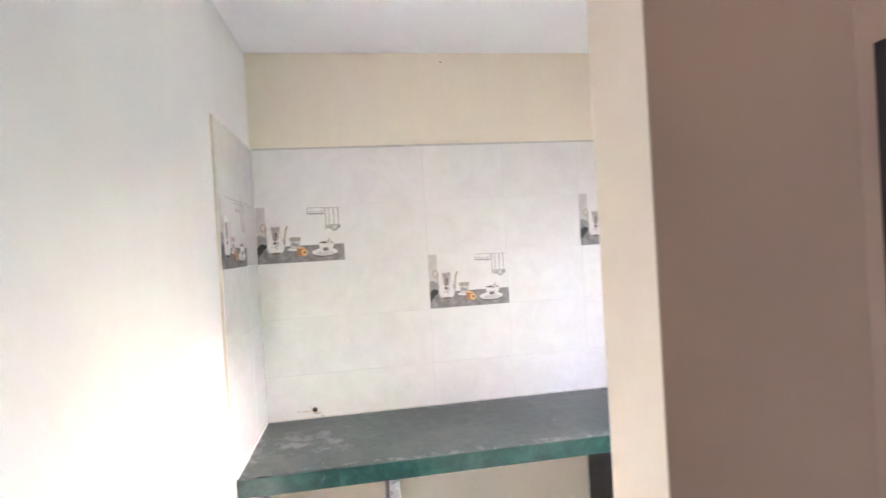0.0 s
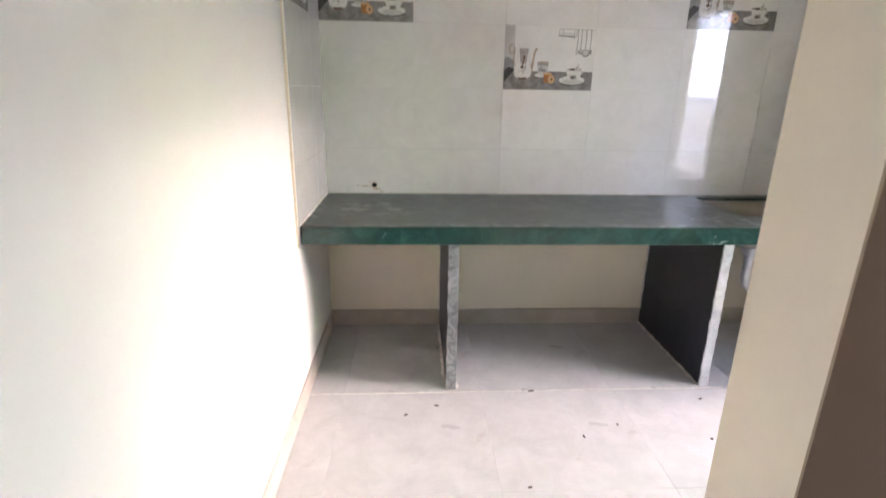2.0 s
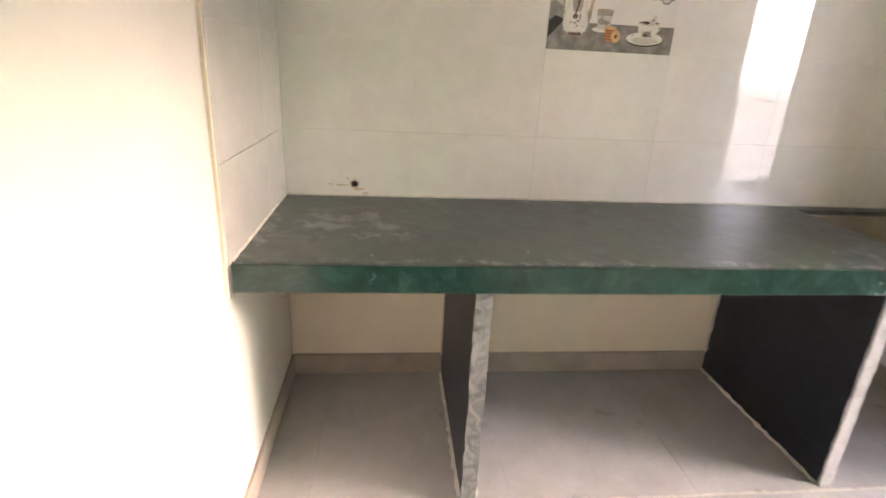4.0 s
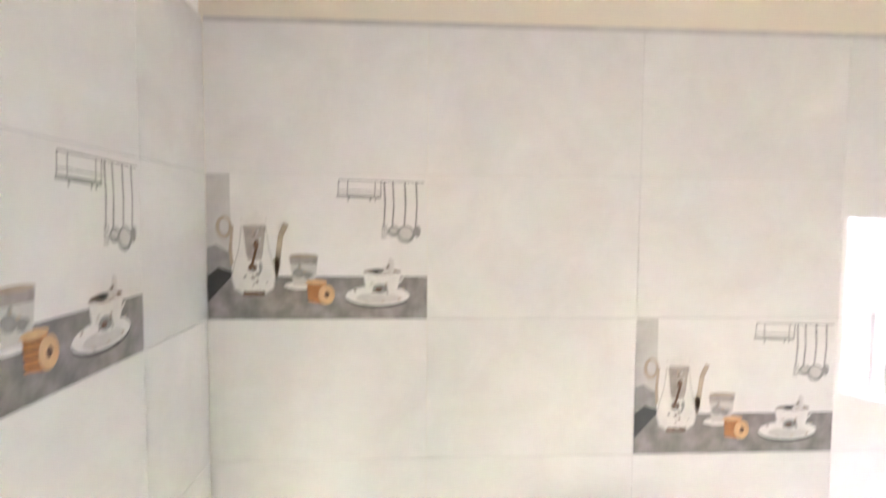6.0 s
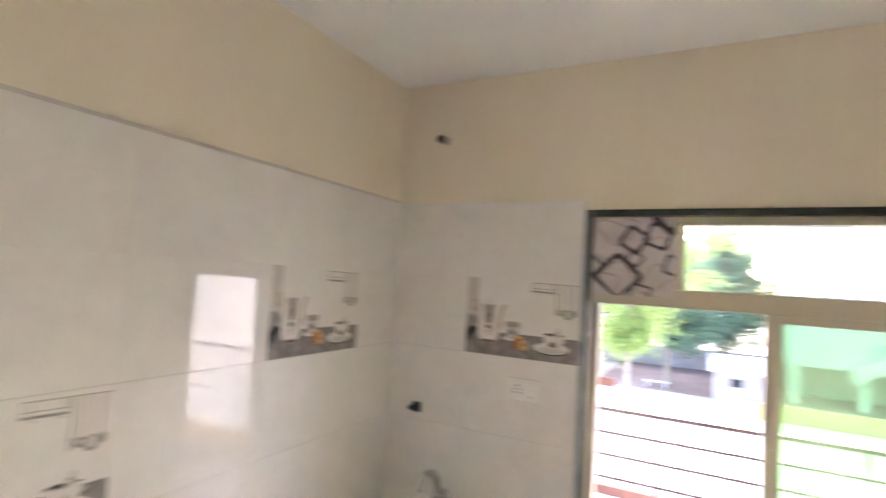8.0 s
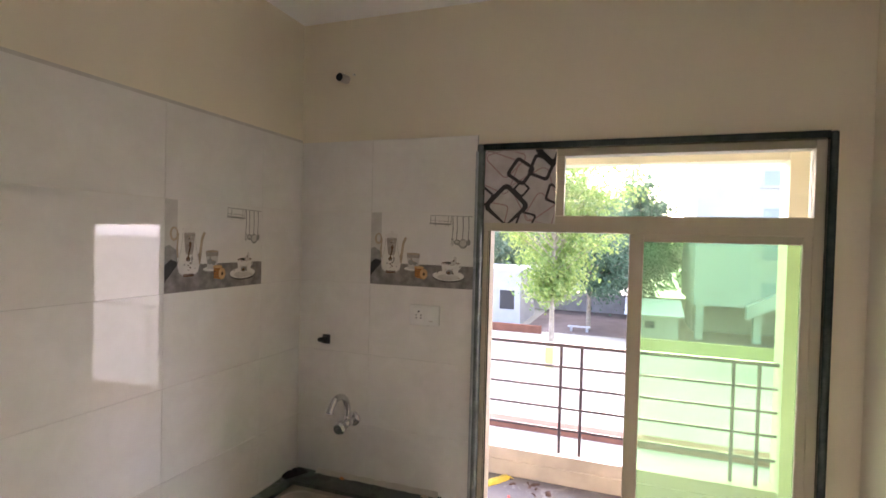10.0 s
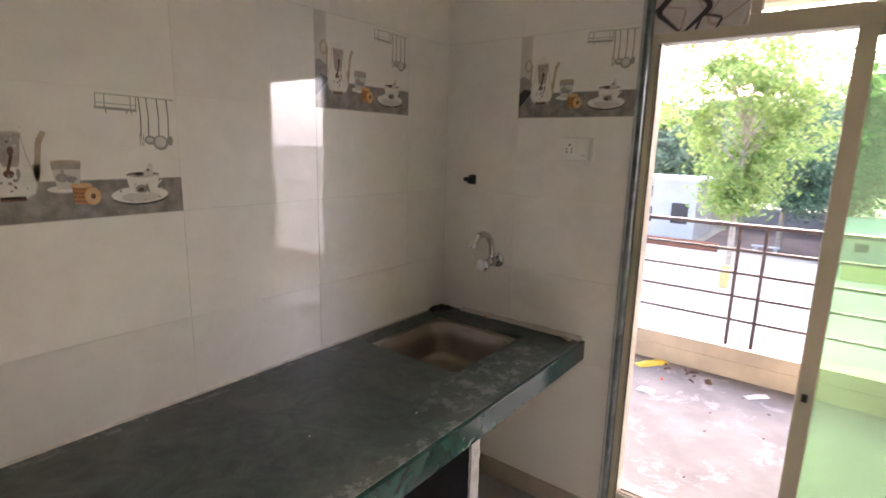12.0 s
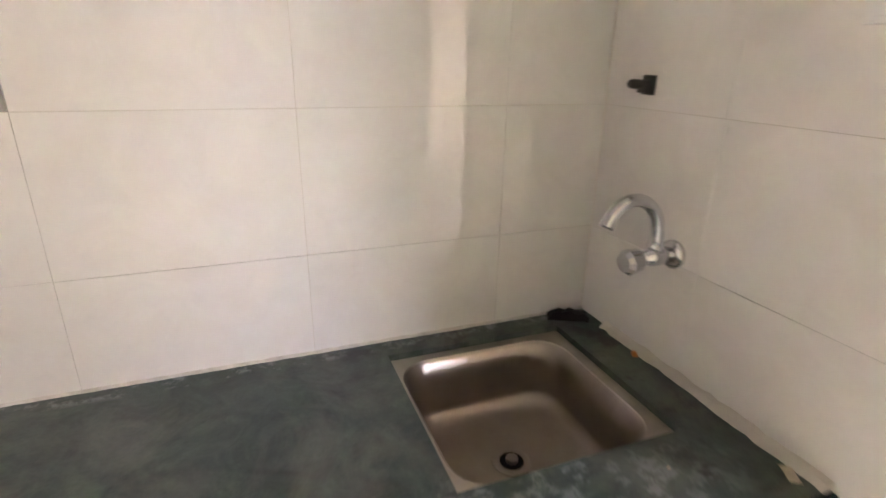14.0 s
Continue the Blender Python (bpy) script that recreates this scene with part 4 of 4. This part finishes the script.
def crumpled(name, at, sx, sy, sz, rz, mat, label, category, seed):
    """A creased little packet or lump lying on a floor."""
    rnd = random.Random(seed)
    bm = bmesh.new()
    n, m = 7, 4
    g = [[[None] * 2 for _ in range(m + 1)] for _ in range(n + 1)]
    for i in range(n + 1):
        for j in range(m + 1):
            u, v = i / n - 0.5, j / m - 0.5
            edge = (1 - (2 * abs(u)) ** 4) * (1 - (2 * abs(v)) ** 4)
            h = sz * (0.15 + 0.85 * max(0, edge)) * rnd.uniform(0.6, 1.0)
            jit = Vector((rnd.uniform(-.03, .03) * sx, rnd.uniform(-.06, .06) * sy, 0))
            g[i][j][0] = bm.verts.new(Vector((u * sx, v * sy, 0)) + jit)
            g[i][j][1] = bm.verts.new(Vector((u * sx, v * sy, h)) + jit)
    for i in range(n):
        for j in range(m):
            bm.faces.new([g[i][j][1], g[i + 1][j][1], g[i + 1][j + 1][1], g[i][j + 1][1]])
            bm.faces.new([g[i][j][0], g[i][j + 1][0], g[i + 1][j + 1][0], g[i + 1][j][0]])
    for i in range(n):
        for j in (0, m):
            bm.faces.new([g[i][j][0], g[i + 1][j][0], g[i + 1][j][1], g[i][j][1]])
    for j in range(m):
        for i in (0, n):
            bm.faces.new([g[i][j][0], g[i][j + 1][0], g[i][j + 1][1], g[i][j][1]])
    ob = single(name, bm, mat, label, category)
    ob.matrix_world = pose(*at, 0, 0, rz)
    return ob


crumpled("dirt_clump", (2.445, -0.034, CT), 0.105, 0.055, 0.024, -25, M_GRIME, "black dirt clump in the worktop corner", "dirt", 7)
crumpled("orange_scrap", (2.485, -0.245, CT), 0.022, 0.012, 0.010, 60, M_PACKO, "tiny orange scrap against the tiled wall", "litter", 8)
crumpled("cement_crumb", (2.478, -0.628, CT), 0.036, 0.018, 0.010, 60, M_CEMENT, "brown cement crumb at the worktop end", "dirt", 9)
for k, (x, y, l, r) in enumerate(((0.42, -0.86, 0.018, 20), (0.98, -0.70, 0.03, 5), (1.28, -0.95, 0.012, 70), (1.12, -1.02, 0.016, 95), (0.55, -0.80, 0.02, -10), (1.72, -0.78, 0.02, 30), (1.62, -1.05, 0.014, 50), (0.85, -1.28, 0.015, 15))):
    crumpled("floor_crumb", (x, y, 0.0), l, 0.008, 0.005, r, M_BROWN, "small brown crumb on the tiled floor", "debris", 20 + k)
for k, (x, y, l, r) in enumerate(((1.42, -0.42, 0.012, 30), (0.75, -0.58, 0.010, 80), (1.68, -0.55, 0.014, 10), (2.15, -0.60, 0.016, 50), (0.33, -0.62, 0.010, 0), (2.30, -0.55, 0.012, 20))):
    crumpled("plaster_crumb", (x, y, CT), l * 0.6, l * 0.4, 0.003, r, M_CEMENT, "tiny plaster crumb on the worktop", "debris", 80 + k)
crumpled("packet", (4.31, -0.49, 0.001), 0.24, 0.08, 0.03, -35, M_YPACK, "crumpled yellow plastic packet on the balcony floor", "litter", 1)
rnd_l = random.Random(5)
for k in range(9):
    crumpled("dry_scrap", (4.27 + rnd_l.uniform(-0.10, 0.10), -0.66 + rnd_l.uniform(-0.12, 0.12), 0.001), rnd_l.uniform(0.025, 0.06), rnd_l.uniform(0.01, 0.022), 0.012, rnd_l.uniform(0, 180), M_BROWN,
             "dry brown scrap by the balcony parapet", "litter", 40 + k)
for k in range(7):
    crumpled("grit", (rnd_l.uniform(3.0, 4.2), rnd_l.uniform(-1.25, -0.4), 0.001), rnd_l.uniform(0.008, 0.018), 0.008, 0.006, rnd_l.uniform(0, 180), M_BROWN, "tiny brown grit on the balcony floor", "litter", 60 + k)
crumpled("wrapper", (4.22, -1.15, 0.001), 0.15, 0.045, 0.016, -42, M_WPACK, "flat white printed wrapper on cement", "litter", 3)
crumpled("stone", (4.24, -0.87, 0.001), 0.055, 0.04, 0.028, 15, M_BROWN, "small brown lump on the balcony floor", "litter", 4)
crumpled("paper_scrap", (3.86, -0.59, 0.001), 0.10, 0.07, 0.02, 80, M_WPACK, "crumpled white paper scrap", "litter", 5)
crumpled("red_scrap", (4.10, -0.62, 0.001), 0.03, 0.02, 0.01, 10, M_RED, "tiny red plastic scrap", "litter", 6)


# ---- floor tiles ----
def slab_mesh(name, sx, sy, sz, bev, mat):
    """A flat piece with eased edges, its top face towards +z, centred on its back."""
    bm = bmesh.new()
    lo = [bm.verts.new((x * sx / 2, y * sy / 2, 0)) for x, y in ((-1, -1), (1, -1), (1, 1), (-1, 1))]
    md = [bm.verts.new((x * sx / 2, y * sy / 2, sz - bev)) for x, y in ((-1, -1), (1, -1), (1, 1), (-1, 1))]
    hi = [bm.verts.new((x * (sx / 2 - bev), y * (sy / 2 - bev), sz)) for x, y in ((-1, -1), (1, -1), (1, 1), (-1, 1))]
    bm.faces.new(lo[::-1])
    bm.faces.new(hi)
    for k in range(4):
        j = (k + 1) % 4
        bm.faces.new((lo[k], lo[j], md[j], md[k]))
        bm.faces.new((md[k], md[j], hi[j], hi[k]))
    return mesh_of(name, bm, mat)


def cuts(start, stop, joints):
    edges = [start] + [j for j in joints if start + 0.01 < j < stop - 0.01] + [stop]
    return list(zip(edges, edges[1:]))


cache = {}


def piece(name, sx, sy, sz, mat, m, parent, gap=0.0006, bev=0.0004):
    key = (round(sx, 4), round(sy, 4), sz, mat.name)
    if key not in cache:
        cache[key] = slab_mesh(name, sx - gap, sy - gap, sz, bev, mat)
    ob = new(name, cache[key])
    ob.parent = parent
    ob.matrix_local = m
    return ob


for x0, x1 in cuts(-TT, wx, [0.75 + 0.6 * k for k in range(-2, 4)]):
    for y0, y1 in cuts(-5.2, TT, [-0.70 - 0.6 * k for k in range(8, -1, -1)]):
        if x0 > PX and y1 < YP1 - 0.05:
            continue
        piece("tile", x1 - x0, y1 - y0, 0.008, M_FLOORT, pose((x0 + x1) / 2, (y0 + y1) / 2, -0.008), floor)

# ---- wall tiles ----
M_PTABLE = plain("printed_grey_marble", (0.27, 0.255, 0.24), 0.08, scale=26, var=0.35, bumps=0)
M_PWHITE = plain("printed_white_china", (0.74, 0.72, 0.68), 0.08, scale=30, var=0.08, bumps=0)
M_PGREY = plain("printed_grey_metal", (0.32, 0.315, 0.30), 0.08, scale=30, var=0.25, bumps=0)
M_PPALE = plain("printed_pale_grey", (0.57, 0.55, 0.52), 0.08, scale=18, var=0.12, bumps=0)
M_PBROWN = plain("printed_brown", (0.16, 0.10, 0.07), 0.08, scale=60, var=0.4, bumps=0)
M_PORANGE = plain("printed_orange", (0.50, 0.22, 0.08), 0.08, scale=50, var=0.25, bumps=0)
M_PPEACH = plain("printed_peach", (0.66, 0.42, 0.22), 0.08, scale=40, var=0.15, bumps=0)
M_PBEIGE = plain("printed_beige", (0.46, 0.38, 0.29), 0.08, scale=30, var=0.2, bumps=0)
M_PDARK = plain("printed_charcoal", (0.06, 0.06, 0.06), 0.08, scale=30, bumps=0)
M_PWARM = plain("printed_warm_grey", (0.40, 0.36, 0.33), 0.08, scale=40, var=0.25, bumps=0)
PRINT_MATS = [M_PTABLE, M_PWHITE, M_PGREY, M_PPALE, M_PBROWN, M_PORANGE, M_PPEACH, M_PBEIGE, M_PDARK, M_PWARM]


def picture_mesh(umax):
    """The still life printed on a picture tile, in the tile's plane (x along, y up), cut at umax."""
    bm = bmesh.new()
    K = 0.45 / 960.0

    def poly(pts, mat, layer):
        vs = [bm.verts.new(((x - 20) * K - 0.225, (710 - y) * K - 0.150, 0.0003 + 0.00012 * layer)) for x, y in pts]
        bm.faces.new(vs).material_index = mat

    def disc(cx, cy, rx, ry, mat, layer, n=18, a0=0, a1=360):
        poly([(cx + rx * math.cos(radians(a0 + (a1 - a0) * k / n)), cy - ry * math.sin(radians(a0 + (a1 - a0) * k / n))) for k in range(n)], mat, layer)

    def body(cx, prof, mat, layer):
        poly([(cx - w, y) for w, y in prof] + [(cx + w, y) for w, y in reversed(prof)], mat, layer)

    def line(pts, w, mat, layer):
        for (xa, y_a), (xb, y_b) in zip(pts, pts[1:]):
            d = math.hypot(xb - xa, y_b - y_a)
            nx, ny = -(y_b - y_a) / d * w / 2, (xb - xa) / d * w / 2
            poly([(xa + nx, y_a + ny), (xb + nx, y_b + ny), (xb - nx, y_b - ny), (xa - nx, y_a - ny)], mat, layer)

    poly([(21, 640), (21, 74), (122, 74), (126, 520)], 3, 0)
    poly([(21, 640), (21, 395), (60, 380), (122, 420), (128, 520)], 2, 1)
    poly([(21, 640), (21, 520), (70, 480), (128, 500), (128, 524)], 8, 2)
    poly([(21, 709), (21, 636), (126, 520), (979, 520), (979, 709)], 0, 3)
    # coffee pot
    disc(95, 305, 36, 50, 7, 3)
    disc(97, 303, 20, 34, 3, 4)
    line([(130, 300), (122, 400), (128, 470)], 14, 7, 4)
    body(222, [(56, 268), (58, 330), (68, 400), (90, 480), (98, 525), (86, 575), (50, 598)], 3, 4)
    body(222, [(50, 275), (52, 330), (62, 400), (84, 480), (92, 525), (80, 570), (48, 592)], 1, 5)
    body(222, [(30, 255), (52, 272), (60, 290), (58, 300)], 1, 6)
    body(225, [(50, 292), (46, 330), (40, 380), (36, 420), (28, 450)], 9, 6)
    disc(222, 245, 22, 14, 1, 6)
    body(222, [(46, 584), (48, 600), (40, 606)], 4, 5)
    disc(232, 380, 12, 20, 4, 7)
    line([(233, 395), (222, 440), (214, 470)], 12, 4, 7)
    disc(216, 482, 20, 18, 4, 7)
    disc(250, 480, 8, 22, 2, 7)
    line([(312, 520), (322, 470), (330, 400), (338, 340), (362, 290)], 24, 7, 4)
    line([(306, 525), (316, 480), (322, 440)], 30, 7, 4)
    # glass, cup and biscuits
    poly([(372, 428), (500, 428), (484, 560), (392, 560)], 3, 5)
    poly([(374, 436), (498, 436), (493, 466), (378, 466)], 9, 6)
    disc(436, 430, 63, 9, 7, 6)
    disc(415, 505, 26, 22, 2, 6)
    disc(455, 515, 22, 16, 2, 6)
    disc(430, 560, 80, 18, 1, 4)
    poly([(450, 545), (536, 552), (536, 645), (455, 630)], 5, 7)
    for k in range(4):
        line([(452, 560 + 20 * k), (520, 566 + 20 * k)], 5, 4, 8)
    disc(490, 545, 48, 12, 6, 8)
    disc(536, 600, 36, 44, 6, 9)
    disc(537, 600, 11, 14, 4, 10)
    # saucer and cup
    disc(760, 614, 140, 46, 8, 4)
    disc(760, 606, 142, 44, 1, 5)
    disc(760, 618, 96, 26, 3, 6)
    poly([(694, 500), (864, 500), (842, 590), (805, 604), (735, 600), (710, 580)], 1, 7)
    disc(779, 500, 84, 14, 4, 7)
    disc(770, 575, 34, 22, 2, 8)
    disc(765, 578, 14, 10, 4, 9)
    poly([(740, 505), (800, 470), (812, 436), (832, 450), (830, 505)], 3, 8)
    disc(760, 496, 26, 10, 8, 9)
    line([(840, 560), (872, 530)], 8, 1, 8)
    # painted flower sprigs
    rp = random.Random(11)
    for cx, cy, rx, ry, n, lay in ((222, 520, 60, 40, 12, 8), (225, 340, 26, 30, 6, 8), (770, 570, 40, 24, 9, 10), (760, 606, 120, 32, 9, 7), (430, 500, 40, 30, 7, 8), (815, 480, 14, 26, 5, 10)):
        for _ in range(n):
            disc(cx + rp.uniform(-rx, rx), cy + rp.uniform(-ry, ry), rp.uniform(4, 9), rp.uniform(3, 8), rp.choice((2, 4, 7, 3)), lay, 8)
    # rail with hanging tools
    line([(590, 96), (965, 104)], 5, 2, 2)
    line([(585, 140), (780, 146)], 4, 2, 2)
    line([(580, 164), (776, 170)], 13, 2, 2)
    for x in (590, 630, 750, 776):
        line([(x, 96), (x - 3, 170)], 5, 2, 2)
    for x in (632, 728, 750):
        line([(x, 170), (x, 188)], 7, 2, 2)
    for x in (790, 828, 880, 930):
        line([(x - 2, 100), (x + 3, 200), (x - 3, 300)], 8, 2, 3)
    for dx in (-9, 0, 9):
        line([(790 + dx, 290), (789 + dx, 350)], 4, 2, 3)
    disc(832, 320, 30, 24, 2, 4)
    disc(830, 316, 18, 12, 3, 5)
    disc(884, 332, 40, 40, 2, 5)
    disc(884, 328, 29, 28, 3, 6)
    disc(934, 320, 16, 26, 2, 4)
    if umax < 0.45:
        geom = bm.verts[:] + bm.edges[:] + bm.faces[:]
        bmesh.ops.bisect_plane(bm, geom=geom, plane_co=(umax - 0.225, 0, 0), plane_no=(1, 0, 0), clear_outer=True)
    me = bpy.data.meshes.new("printed_picture")
    bm.to_mesh(me)
    bm.free()
    for m in PRINT_MATS:
        me.materials.append(m)
    return me


PICTURE = picture_mesh(0.45)


def wall_tile(u0, u1, z0, z1, to_world, parent, picture=None):
    m = to_world((u0 + u1) / 2, (z0 + z1) / 2)
    ob = piece("tile", u1 - u0, z1 - z0, TT, M_TILE, m, parent)
    if picture:
        pr = new("printed_picture", picture[0])
        pr.parent = ob
        pr.location = (picture[1] - (u0 + u1) / 2, 0, TT)
        tagged(pr, "printed still life of coffee pot, cups and hanging ladles")
    return ob


ROWS_Z = [CT - 0.001, ZD - 2 * TH, ZD - TH, ZD, ZD + TH, TOP]


def north(u, z):
    return pose(u, TT, z, 90, 0, 0)


def west(u, z):
    return pose(-TT, u, z, 90, 0, 90)


def east(u, z):
    return pose(XR + TT, -u, z, 90, 0, -90)


for r, (z0, z1) in enumerate(zip(ROWS_Z, ROWS_Z[1:])):
    for c_, (u0, u1) in enumerate(cuts(0.0, XR, [TW * k for k in range(1, 6)])):
        pic = (PICTURE, (u0 + u1) / 2) if (r, c_) in ((3, 0), (3, 4), (2, 2)) else None
        wall_tile(u0, u1, z0, z1, north, wall_n, pic)
    for u0, u1 in ((-0.70, -0.25), (-0.25, 0.0)):
        wall_tile(u0, u1, z0, z1, west, wall_w, (PICTURE, -0.475) if r == 3 and u1 < -0.1 else None)
    zz0 = z0 if r else CT - 0.095
    for u0, u1 in ((0.0, 0.345), (0.345, 0.80)):
        wall_tile(u0, u1, zz0, z1, east, wall_e, (PICTURE, 0.57) if r == 3 and u0 > 0.1 else None)
